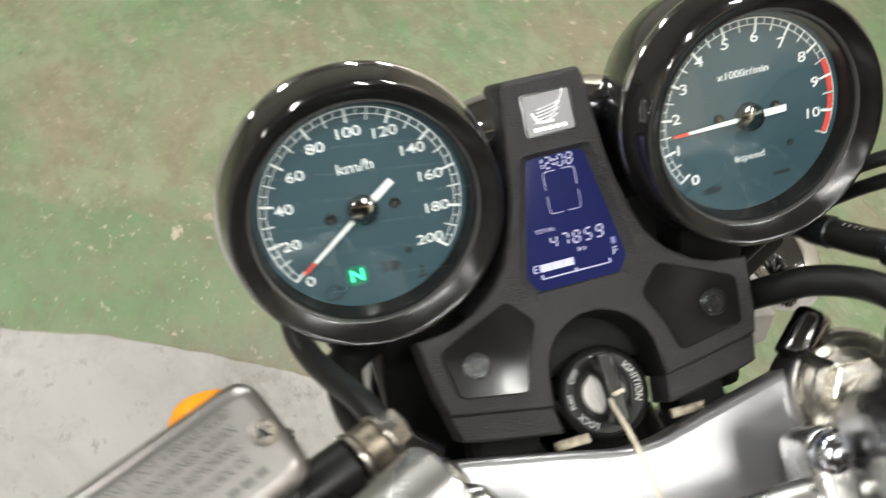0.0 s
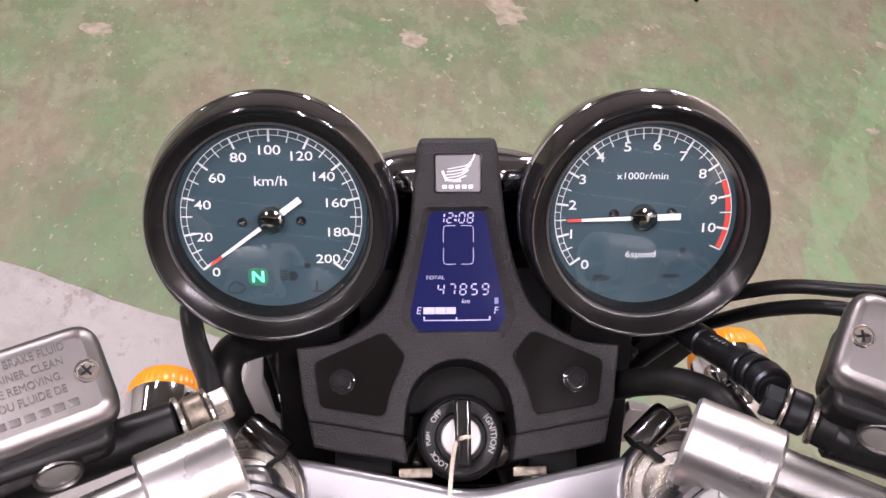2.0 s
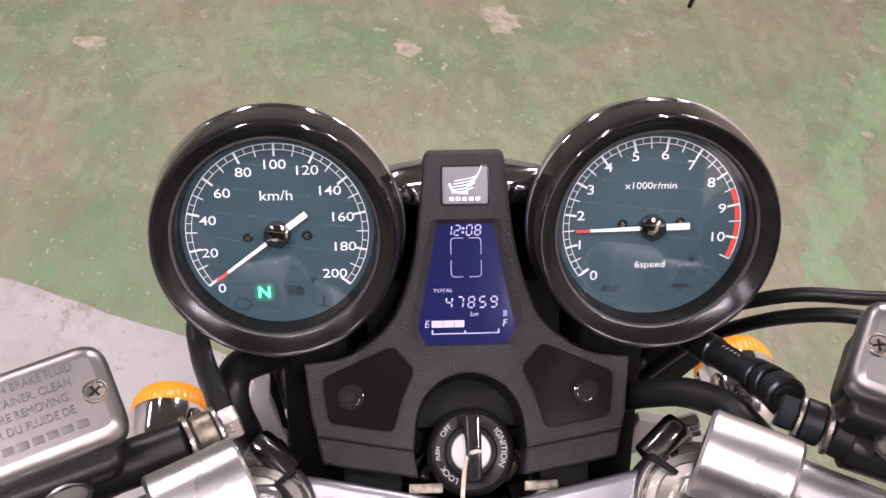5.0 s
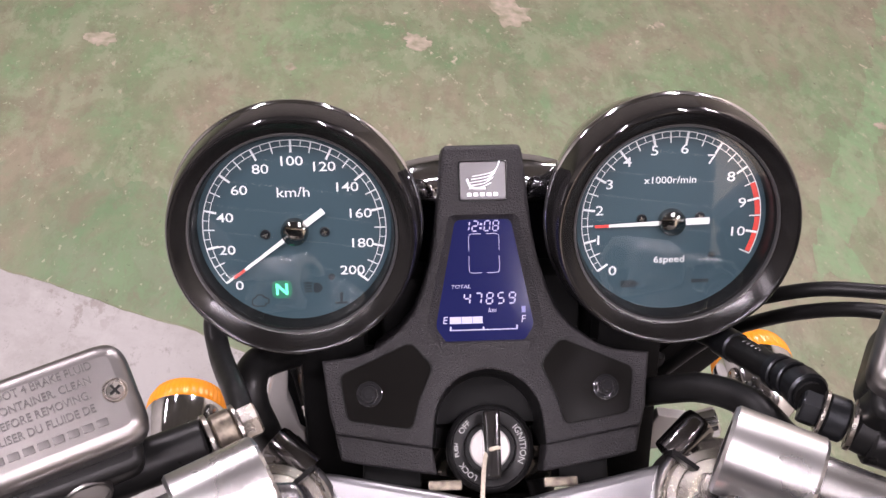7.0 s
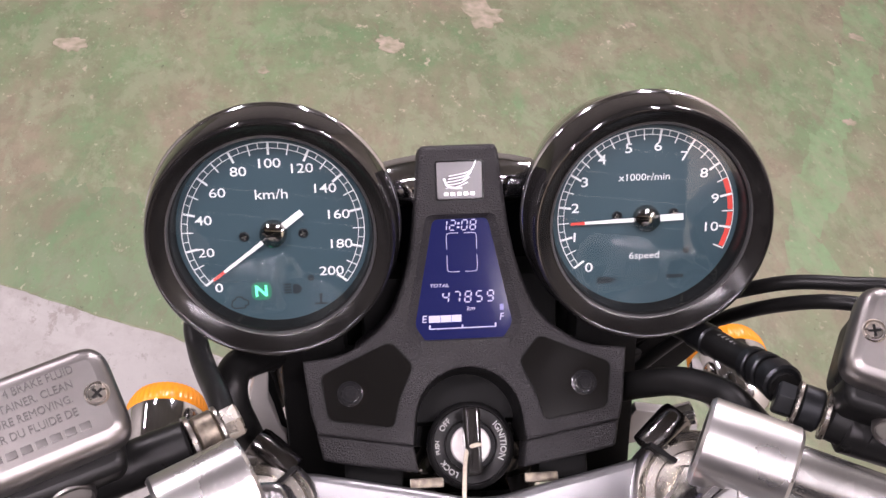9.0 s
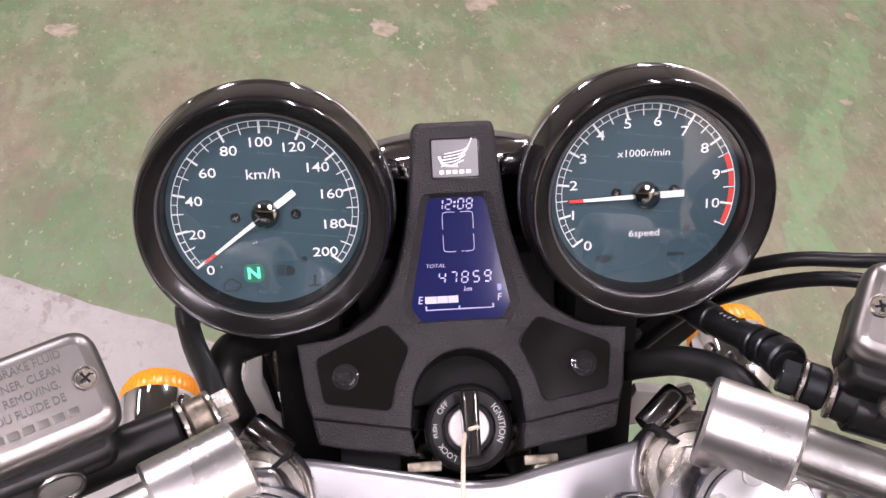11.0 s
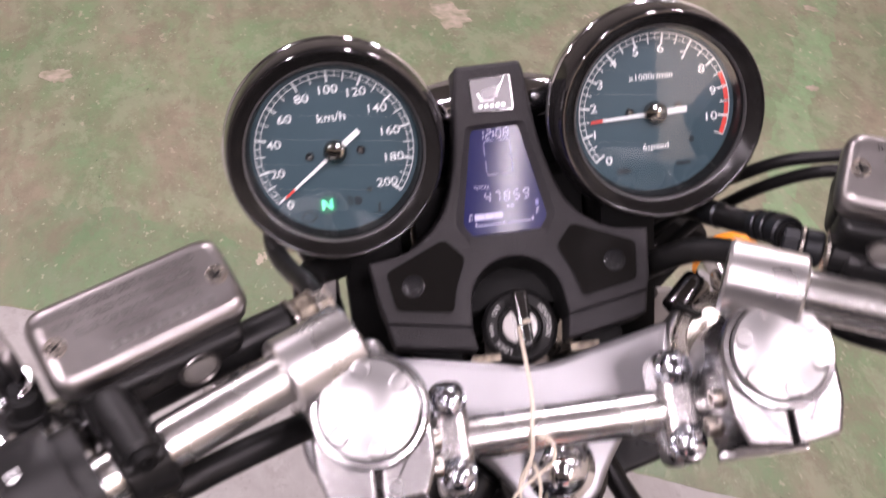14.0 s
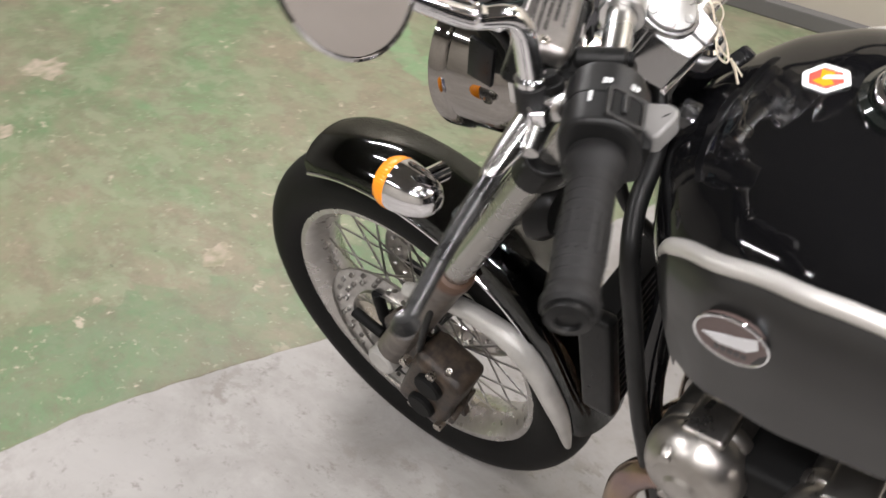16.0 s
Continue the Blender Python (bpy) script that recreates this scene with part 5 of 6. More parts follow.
    part("lever_pivot", rod(bmesh.new(), lv[0] + Vector((0, 0, -0.014)), lv[0] + Vector((0, 0, 0.014)), 0.0105, seg=24), M_CHROME, lever)
    # mirror
    base = Vector((s * 0.2477, -0.1500, 1.145))
    joint = Vector((s * 0.2556, -0.1483, 1.2060))
    head = Vector((s * 0.350, -0.100, 1.296))
    back = Vector((s * 0.18, 0.92, -0.34)).normalized()
    arm = part("mirror_arm", sweep(bmesh.new(), [base + Vector((0, 0, -0.025)), base + Vector((0, 0, 0.02)), joint, joint.lerp(head, 0.3) + Vector((0, 0.004, -0.014)), head.lerp(joint, 0.35) + back * 0.012 + Vector((0, 0, -0.008)), head + back * 0.016], 0.0075, 14, 6, [0.0095, 0.0095, 0.009, 0.008, 0.007, 0.006]), M_CHROME, bike, "chromed mirror arm")
    for t in (0.10, 0.24):
        p = joint.lerp(head, t) + Vector((0, 0.003, -0.010 if t > 0.2 else -0.005))
        part("arm_collar", rod(bmesh.new(), p - (head - joint) * 0.03, p + (head - joint) * 0.03, 0.0094, seg=9, bevel=0.002), M_CHROME, arm)
    part("arm_sleeve", rod(bmesh.new(), base + Vector((0, 0, 0.004)), base + Vector((0, 0, 0.009)), 0.0118, seg=24), M_CHROME, arm)
    part("arm_boot", rod(bmesh.new(), base + Vector((0, 0, -0.028)), base + Vector((0, 0, 0.004)), 0.0125, seg=24), M_RUBBER, arm)
    shell = part("mirror_shell", lathe(bmesh.new(), [(0, 0.024), (0.024, 0.022), (0.050, 0.013), (0.0630, 0.003), (0.0655, -0.003), (0.0635, -0.0048), (0.0622, -0.002), (0, -0.002)], 56, axis(head, head + back)), M_CHROME, bike, "round chromed mirror")
    part("mirror_glass", lathe(bmesh.new(), [(0, -0.0028), (0.0620, -0.0028)], 56, axis(head, head + back)), M_MIRROR, shell)

# ------------------------------------------------------------------ front wheel, fender, lights
WC = Vector((-0.004, 0.314, 0.322))
WF = Matrix.Translation(WC) @ Matrix.Rotation(radians(90), 4, "Y")      # z along the axle to the right


def wheel():
    prof = []
    for k in range(25):
        a = 2 * math.pi * k / 24
        prof.append((0.277 + 0.048 * math.cos(a), 0.059 * math.sin(a)))
    tyre = part("tyre", lathe(bmesh.new(), prof[:-1], 96, WF, closed=True), M_TYRE, bike, "black front tyre")
    rim = part("rim", lathe(bmesh.new(), [(0.246, -0.040), (0.243, -0.043), (0.234, -0.042), (0.228, -0.036), (0.222, -0.024), (0.214, -0.012), (0.212, 0), (0.214, 0.012), (0.222, 0.024), (0.228, 0.036), (0.234, 0.042), (0.243, 0.043), (0.246, 0.040)], 96, WF), M_RIM, tyre, "satin aluminium spoked rim")
    part("hub", lathe(bmesh.new(), [(0.012, -0.060), (0.050, -0.060), (0.052, -0.052), (0.034, -0.044), (0.030, 0), (0.034, 0.044), (0.052, 0.052), (0.050, 0.060), (0.012, 0.060)], 40, WF), M_DARK, tyre, "black wheel hub")
    for k in range(40):
        a, d = 2 * math.pi * k / 40, (1 if k % 4 < 2 else -1)
        z = 0.042 if k % 2 else -0.042
        b = a + d * 0.62
        p, q = Vector((0.044 * math.cos(b), 0.044 * math.sin(b), z)), Vector((0.216 * math.cos(a), 0.216 * math.sin(a), z * 0.12))
        part("spoke", rod(bmesh.new(), WF @ p, WF @ q, 0.0019, seg=6), M_SPOKE, tyre)
    for s in (-1, 1):
        m = WF @ Matrix.Translation((0, 0, s * 0.066))
        holes = [circle(0.0042, 10, 0.118 * math.cos(a), 0.118 * math.sin(a)) for a in [2 * math.pi * k / 24 for k in range(24)]]
        holes += [circle(0.0042, 10, 0.134 * math.cos(a), 0.134 * math.sin(a)) for a in [2 * math.pi * (k + 0.5) / 24 for k in range(24)]]
        bm = holed(bmesh.new(), circle(0.148, 72), [circle(0.100, 48)] + holes, 0.0045, m)
        disc = part("brake_disc", bm, M_DISC, tyre, "drilled steel brake disc")
        for k in range(5):
            a = 2 * math.pi * k / 5
            p, q = Vector((0.045 * math.cos(a), 0.045 * math.sin(a), -0.002)), Vector((0.103 * math.cos(a + 0.35), 0.103 * math.sin(a + 0.35), -0.002))
            part("disc_arm", rod(bmesh.new(), m @ p, m @ q, 0.0095, seg=10), M_DARK, tyre)


M_TYRE = material("tyre_rubber", (0.0065, 0.0063, 0.006), 0.62, spec=0.15, grain=0.4, scale=80, bump=0.3, bump_scale=500)
M_SPOKE = material("spoke_steel", (0.35, 0.34, 0.33), 0.3, 1.0)
wheel()

M_CALIPER = material("grimy_caliper", (0.020, 0.015, 0.012), 0.45, 0.3, grain=0.8, scale=70, color2=(0.085, 0.060, 0.042), bump=0.4, bump_scale=600)
# caliper on the left leg, behind it
cal = part("brake_caliper", box(bmesh.new(), (0.066, 0.092, 0.165), pose(-0.100, 0.205, 0.335, 25, 0, 0), 0.016, 3), M_CALIPER, bike, "dark brake caliper")
for z in (-0.034, 0.034):
    part("piston_cover", rod(bmesh.new(), Vector((-0.144, 0.205 - z * 0.4, 0.335 + z)), Vector((-0.124, 0.205 - z * 0.4, 0.335 + z)), 0.024, seg=24, bevel=0.003), M_DARK, cal)
for k in range(4):
    part("caliper_rib", box(bmesh.new(), (0.064, 0.010, 0.020), pose(-0.100, 0.180 - k * 0.004, 0.385 - k * 0.030, 25, 0, 8 * (k % 2)), 0.003), M_CALIPER, cal)
for dy, dz in ((0.030, 0.060), (-0.024, 0.066), (0.036, -0.050), (-0.012, -0.074)):
    part("caliper_bolt", rod(bmesh.new(), Vector((-0.140, 0.205 + dy, 0.335 + dz)), Vector((-0.124, 0.205 + dy, 0.335 + dz)), 0.0085, seg=6), M_STEEL, cal)
part("bleed_nipple", rod(bmesh.new(), Vector((-0.118, 0.165, 0.400)), Vector((-0.126, 0.150, 0.428)), 0.005, seg=10), M_STEEL, cal)
part("caliper_bracket", slab(bmesh.new(), rounded([(0.16, 0.27), (0.29, 0.33), (0.30, 0.42), (0.26, 0.47), (0.23, 0.40), (0.17, 0.40)], 0.012), -0.006, 0.006, 0.002, Matrix.Translation((-0.098, 0, 0)) @ Matrix(((0, 0, 1, 0), (1, 0, 0, 0), (0, 1, 0, 0), (0, 0, 0, 1)))), M_CALIPER, cal)
part("brake_caliper", box(bmesh.new(), (0.052, 0.062, 0.120), pose(0.090, 0.252, 0.335, 20, 0, 0), 0.014, 3), M_DARK, bike, "dark brake caliper")


# chrome with the dark surroundings it mirrors put into its colour
M_FENDER = material("darkened_fender_chrome", (0.17, 0.175, 0.175), 0.07, 1.0, rough_var=0.03, scale=30)


def fender():
    """A curved strip with rolled sides over the wheel."""
    bm = bmesh.new()
    rows, n, c = [], 48, 12
    for k in range(n + 1):
        a = radians(66 + 114 * k / n)
        ends = min(1.0, min(k, n - k) / 4 + 0.55)
        row = []
        for j in range(c + 1):
            b = radians(-95 + 190 * j / c)
            r = 0.326 + 0.030 * math.cos(b)
            x = 0.066 * math.sin(b) * (0.8 + 0.2 * ends)
            row.append(bm.verts.new((x, WC.y + r * math.cos(a), WC.z + r * math.sin(a))))
        rows.append(row)
    for p, q in zip(rows, rows[1:]):
        for j in range(c):
            bm.faces.new((p[j], p[j + 1], q[j + 1], q[j]))
    bmesh.ops.solidify(bm, geom=bm.faces[:], thickness=0.002)
    f = part("front_fender", bm, M_FENDER, bike, "chromed front fender with rolled edges")
    for s in (-1, 1):
        pts = [(s * 0.0665, WC.y + 0.324 * math.cos(radians(a)), WC.z + 0.324 * math.sin(radians(a))) for a in range(68, 180, 11)]
        part("fender_edge", sweep(bmesh.new(), pts, 0.003, 8, 3), M_CHROME, f)
        # pale grey strip stands in for the floor's reflection on the chromed flank
        part("flank_reflection", sweep(bmesh.new(), [(s * 0.083, WC.y - 0.06, WC.z + 0.175), (s * 0.079, WC.y - 0.17, WC.z + 0.20), (s * 0.076, WC.y - 0.262, WC.z + 0.17), (s * 0.074, WC.y - 0.312, WC.z + 0.07), (s * 0.072, WC.y - 0.324, WC.z - 0.015)], 0.012, 10, 6, [0.012, 0.015, 0.019, 0.016, 0.005]), M_LOWFORK, f)


fender()


def indicator(s):
    """Round turn signal with an amber lens in front and a chromed bowl."""
    c = Vector((0.0075 + s * 0.2045, 0.0885 + s * 0.0115, 0.8915 + s * 0.0035))
    m = axis(c, c + Vector((0, 1, 0.04)))
    bowl = part("turn_signal", lathe(bmesh.new(), [(0, -0.050), (0.010, -0.048), (0.019, -0.040), (0.0260, -0.022), (0.0290, -0.002), (0.0290, 0.002)], 48, m), M_CHROME, bike, "round chromed turn signal with an amber lens")
    bm = lathe(bmesh.new(), [(0.0282, 0.001), (0.0290, 0.003), (0.0288, 0.007), (0.0282, 0.012), (0.025, 0.019), (0.015, 0.025), (0, 0.026)], 144)
    for v in bm.verts:
        if v.co.z > 0.002:
            v.co.xy *= 1 + 0.010 * math.cos(48 * math.atan2(v.co.y, v.co.x))
    bmesh.ops.transform(bm, matrix=m, verts=bm.verts)
    part("amber_lens", bm, M_ORANGE, bowl, "ribbed amber lens")
    part("signal_stem", rod(bmesh.new(), (s * 0.150, 0.06, 0.880), (s * 0.178, 0.062, 0.888), 0.011, seg=20), M_CHROME, bowl)


for s in (-1, 1):
    indicator(s)
# dark chrome here puts the mirrored dark floor into the shell's colour
hl = axis((0, 0.070, 0.925), (0, 1.07, 0.90))
lamp_shell = part("headlight", lathe(bmesh.new(), [(0, -0.085), (0.035, -0.080), (0.065, -0.060), (0.083, -0.02), (0.088, 0.03), (0.093, 0.035), (0.095, 0.05), (0.088, 0.056)], 64, hl), M_CHROMEDARK, bike, "round chromed headlight shell")
part("headlight_lens", lathe(bmesh.new(), [(0.088, 0.054), (0.06, 0.066), (0, 0.072)], 48, hl), M_WHITE, lamp_shell)

# ------------------------------------------------------------------ tank, frame and engine, turned a little against the fork
BF = pose(-0.014, -0.10, 0, 0, 0, 3.0) @ Matrix.Translation((0, 0.10, 0))
SECTIONS = [(-0.145, 0.055, 0.955, 0.87), (-0.165, 0.105, 0.980, 0.83), (-0.205, 0.158, 1.003, 0.805), (-0.26, 0.192, 1.016, 0.80), (-0.34, 0.204, 1.023, 0.80), (-0.44, 0.200, 1.018, 0.80), (-0.54, 0.170, 1.000, 0.80), (-0.62, 0.120, 0.960, 0.81), (-0.66, 0.090, 0.930, 0.82)]


def section(y):
    for a, b in zip(SECTIONS, SECTIONS[1:]):
        if y >= b[0]:
            t = (y - a[0]) / (b[0] - a[0])
            return tuple(a[j] + (b[j] - a[j]) * t for j in (1, 2, 3))
    return SECTIONS[-1][1:]


def smooth_section(y):
    rows = [section(max(-0.66, min(-0.145, y + d))) for d in (-0.012, -0.006, 0, 0.006, 0.012)]
    return tuple(sum(r[j] for r in rows) / 5 for j in range(3))


def tank_surface(u, v):
    """u runs from the nose to the tail, v round the tank from under its left side over the top to its right."""
    y = -0.145 - 0.515 * u ** 1.25
    w, top, low = smooth_section(y)
    a = math.pi * (1.14 - 1.28 * v)
    ca, sa = math.cos(a), math.sin(a)
    mid = low + 0.38 * (top - low)
    x = w * math.copysign(abs(ca) ** 0.60, ca)
    z = mid + (top - mid) * abs(sa) ** 0.88 if sa > 0 else mid + (mid - low) * 2.4 * sa
    return Vector((x, y, z))


def tank_side(y, z):
    """Half width of the tank at that place."""
    w, top, low = smooth_section(y)
    mid = low + 0.38 * (top - low)
    if z <= mid:
        return w
    sa = min(1.0, ((z - mid) / (top - mid))) ** (1 / 0.88)
    return w * max(0.0, 1 - sa * sa) ** 0.30


def grid(nu, nv, fn):
    bm = bmesh.new()
    rows = [[bm.verts.new(fn(i / nu, j / nv)) for j in range(nv + 1)] for i in range(nu + 1)]
    for p, q in zip(rows, rows[1:]):
        for j in range(nv):
            bm.faces.new((p[j], p[j + 1], q[j + 1], q[j]))
    return bm, rows


bm, rows = grid(56, 56, tank_surface)
bm.faces.new(rows[0])
bm.faces.new(rows[-1][::-1])
tank = part("fuel_tank", bm, M_PAINT, bike, "glossy black fuel tank with silver side trim", BF)


def panel_edge(t):
    """Front and upper edge of the side panel, from its lower front corner to the rear."""
    pts = [(-0.227, 0.805), (-0.207, 0.853), (-0.194, 0.896), (-0.202, 0.926), (-0.222, 0.9465), (-0.262, 0.9630), (-0.33, 0.9740), (-0.42, 0.9715), (-0.53, 0.955)]
    k = min(int(t * 8), 7)
    f = t * 8 - k
    p0, p1, p2, p3 = (Vector(pts[max(0, min(8, k + d))]) for d in (-1, 0, 1, 2))
    return 0.5 * (2 * p1 + (p2 - p0) * f + (2 * p0 - 5 * p1 + 4 * p2 - p3) * f * f + (3 * p1 - p0 - 3 * p2 + p3) * f ** 3)


for s in (-1, 1):
    def side_panel(u, v):
        e = panel_edge(u)
        low = Vector((min(e.x, -0.232) * 0.98 - 0.004, 0.806 + 0.02 * u))
        p = e.lerp(low, v)
        rim = 0.0045 * min(1.0, (0.02 + min(v, u + v * 0.4)) * 14)
        return Vector((s * (tank_side(p.x, p.y) + rim), p.x, p.y))
    bm, rows = grid(64, 14, side_panel)
    part("side_panel", bm, M_TANKGREY, tank, "dark grey side panel")
    pts = [panel_edge(k / 40) for k in range(12, 41)]
    fat = [min(0.0084, 0.0014 + 0.0011 * k) for k in range(len(pts))]
    part("silver_trim", sweep(bmesh.new(), [(s * (tank_side(p.x, p.y) + 0.003), p.x, p.y) for p in pts], 0.0100, 12, 2, fat), M_TRIM, tank, "satin silver trim along the panel")
    c = Vector((s * (tank_side(-0.296, 0.910) + 0.006), -0.2936, 0.9145))
    m = Matrix.Translation(c) @ Matrix((Vector((0, -s, 0)), Vector((0, 0, 1)), Vector((-1, 0, 0)) if s < 0 else Vector((1, 0, 0)))).transposed().to_4x4() if s > 0 else Matrix.Translation(c) @ Matrix((Vector((0, -1, 0)), Vector((0, 0, 1)), Vector((-1, 0, 0)))).transposed().to_4x4()
    oval = [(0.033 * math.cos(2 * math.pi * k / 48), 0.0265 * math.sin(2 * math.pi * k / 48)) for k in range(48)]
    badge = part("oval_badge", slab(bmesh.new(), oval, -0.004, 0.0022, 0.001), M_BADGEBROWN, tank, "oval dark badge with a silver wing shape", m)
    part("badge_rim", sweep(bmesh.new(), [(x, y, 0.0018) for x, y in oval + oval[:1]], 0.0018, 8, 1), M_CHROME, badge)
    part("badge_wing", slab(bmesh.new(), [(0.022, 0.014), (0.024, 0.003), (0.014, -0.006), (-0.010, -0.009), (-0.026, -0.002), (-0.012, 0.003), (0.004, 0.007)], 0.001, 0.0032, 0.0004), M_BADGEWHITE, badge)
    for k in range(5):
        part("badge_bar", box(bmesh.new(), (0.0045, 0.005, 0.001), Matrix.Translation((-0.012 + k * 0.006, -0.0145, 0.0026)), 0.0002), M_SILVER, badge)

# sticker and filler cap on the tank's top


def on_tank(x, y, lift=0.0):
    """A pose on the tank's top at that place, z along the surface's normal."""
    w, top, low = smooth_section(y)
    mid = low + 0.38 * (top - low)

    def high(x, y):
        w, top, low = smooth_section(y)
        mid = low + 0.38 * (top - low)
        ca = min(1.0, abs(x) / w) ** (1 / 0.60)
        return mid + (top - mid) * math.sqrt(max(0, 1 - ca * ca)) ** 0.88
    z = high(x, y)
    dx, dy = (high(x + 0.004, y) - high(x - 0.004, y)) / 0.008, (high(x, y + 0.004) - high(x, y - 0.004)) / 0.008
    n = Vector((-dx, -dy, 1)).normalized()
    return Matrix.Translation(Vector((x, y, z)) + n * lift) @ n.to_track_quat("Z", "Y").to_matrix().to_4x4()


sm = on_tank(0.020, -0.265, 0.001) @ Matrix.Rotation(radians(-12), 4, "Z")
hexa = [(0.018, 0.011), (0.019, -0.012), (0.003, -0.024), (-0.018, -0.016), (-0.019, 0.009), (-0.003, 0.022)]
sticker = part("sticker", slab(bmesh.new(), rounded(hexa, 0.003), -0.0006, 0.0004), M_WHITE, tank, "white hexagonal sticker with a red field", sm)
part("sticker_field", slab(bmesh.new(), [(0.013, 0.008), (0.0135, -0.009), (0.002, -0.0175), (-0.0125, -0.012), (-0.0135, 0.006), (-0.002, 0.0155)], 0.0004, 0.0006), M_RED, sticker, smooth=False)
part("sticker_flash", slab(bmesh.new(), [(0.011, 0.004), (0.009, -0.009), (0.002, -0.006), (-0.009, -0.012), (-0.010, 0.001), (-0.003, -0.001), (0.004, 0.010)], 0.0006, 0.0008), M_ORANGE, sticker, smooth=False)
part("sticker_stroke", slab(bmesh.new(), [(-0.014, 0.013), (-0.008, 0.015), (0.003, -0.004), (-0.003, -0.004)], 0.0008, 0.0010), M_WHITE, sticker, smooth=False)
fm = on_tank(0.020, -0.348, 0.0)
filler = part("filler_cap", lathe(bmesh.new(), [(0.054, -0.004), (0.053, 0.003), (0.047, 0.006), (0.044, 0.0035), (0.0405, 0.0035), (0.040, 0.009), (0.037, 0.0115), (0.020, 0.0135), (0, 0.014)], 64), M_PAINTDARK, tank, "dark glossy fuel filler cap with chrome rings", fm)
part("filler_ring", lathe(bmesh.new(), [(0.0345, 0.0112), (0.0358, 0.0128), (0.0395, 0.0128), (0.0418, 0.0112), (0.0422, 0.006)], 64), M_CHROME, filler)
part("filler_lip", lathe(bmesh.new(), [(0.0178, 0.0132), (0.0190, 0.0152), (0.0205, 0.0148), (0.0210, 0.0128)], 48), M_CHROME, filler)
part("filler_hinge", box(bmesh.new(), (0.005, 0.022, 0.003), Matrix.Translation((0, -0.029, 0.0128)), 0.001), M_CHROME, filler)

# frame: head tube, down tubes, top tube
part("head_tube", rod(bmesh.new(), FK @ Vector((0, -0.034, -0.245)), FK @ Vector((0, -0.034, -0.112)), 0.031, seg=36), M_PAINT, bike, "glossy black frame head tube")
for s in (-1, 1):
    a = BF @ Vector((s * 0.030, -0.150, 0.93))
    part("frame_tube", sweep(bmesh.new(), [a, BF @ Vector((s * 0.06, -0.17, 0.80)), BF @ Vector((s * 0.105, -0.165, 0.62)), BF @ Vector((s * 0.110, -0.19, 0.38)), BF @ Vector((s * 0.11, -0.26, 0.24))], 0.016, 16), M_PAINT, bike, "glossy black frame down tube")
    part("frame_tube", sweep(bmesh.new(), [BF @ Vector((s * 0.025, -0.155, 0.92)), BF @ Vector((s * 0.06, -0.35, 0.82)), BF @ Vector((s * 0.11, -0.62, 0.78))], 0.016, 12), M_PAINT, bike, "glossy black frame tube")

# engine: cam cover, finned cylinders, crankcase, exhaust headers
eng = part("engine", box(bmesh.new(), (0.36, 0.24, 0.24), BF @ Matrix.Translation((0, -0.36, 0.40)), 0.03, 3), M_CASTDARK, bike, "air-cooled finned engine in dull aluminium")
for k in range(10):
    part("cooling_fin", slab(bmesh.new(), rounded([(-0.185, -0.475), (0.185, -0.475), (0.185, -0.245), (-0.185, -0.245)], 0.02), 0.505 + k * 0.0135, 0.509 + k * 0.0135, 0.001, BF), M_CASTDARK, eng)
part("cylinder_block", box(bmesh.new(), (0.33, 0.19, 0.17), BF @ Matrix.Translation((0, -0.36, 0.565)), 0.01), M_CASTDARK, eng)
for y in (-0.264, -0.405):
    cover = part("cam_cover", lathe(bmesh.new(), [(0, -0.214), (0.030, -0.212), (0.044, -0.200), (0.049, -0.165), (0.049, 0.165), (0.044, 0.200), (0.030, 0.212), (0, 0.214)], 40, BF @ Matrix.Translation((0, y, 0.672)) @ Matrix.Rotation(radians(90), 4, "Y")), M_CASTDARK, bike, "dull aluminium cam cover with polished ends")
    for s in (-1, 1):
        # bulging polished end with a raised band and a flat lug on top
        m = BF @ Matrix.Translation((0, y, 0.672)) @ Matrix.Rotation(radians(90 * s), 4, "Y")
        part("cover_end", lathe(bmesh.new(), [(0.0490, 0.150), (0.0530, 0.153), (0.0530, 0.164), (0.0510, 0.168), (0.0545, 0.178), (0.0545, 0.190), (0.0500, 0.204), (0.0420, 0.2140), (0.0360, 0.2170), (0, 0.2200)], 40, m), M_POLISHED, cover, "polished alloy end of the cam cover")
        part("cover_rib", lathe(bmesh.new(), [(0.0480, 0.1000), (0.0530, 0.1020), (0.0530, 0.1120), (0.0480, 0.1140)], 40, m), M_POLISHED, cover)
        part("cover_lug", box(bmesh.new(), (0.050, 0.046, 0.020), BF @ Matrix.Translation((s * 0.165, y - 0.004, 0.720)), 0.006, 3), M_POLISHED, cover)
    for s in (-1, 1):
        part("end_cap", lathe(bmesh.new(), [(0, 0.013), (0.016, 0.012), (0.020, 0.008), (0.030, 0.007), (0.036, 0.003), (0.038, -0.008)], 32, BF @ Matrix.Translation((s * 0.213, y, 0.672)) @ Matrix.Rotation(radians(90 * s), 4, "Y")), M_POLISHED, cover)
        for a in (30, 150, 270):
            px, py = on_dial(a, 0.040)
            part("end_bolt", lathe(bmesh.new(), [(0, 0.012), (0.006, 0.012), (0.0075, 0.009), (0.0095, 0.004), (0.0105, -0.016)], 20, BF @ Matrix.Translation((s * 0.206, y, 0.672)) @ Matrix.Rotation(radians(90 * s), 4, "Y") @ Matrix.Translation((px, py, 0))), M_POLISHED, cover)
        for x in (0.05, 0.15):
            part("cover_bolt", lathe(bmesh.new(), [(0, 0.010), (0.006, 0.010), (0.009, 0.006), (0.010, -0.004)], 20, BF @ Matrix.Translation((s * x, y, 0.719))), M_CHROME, cover)
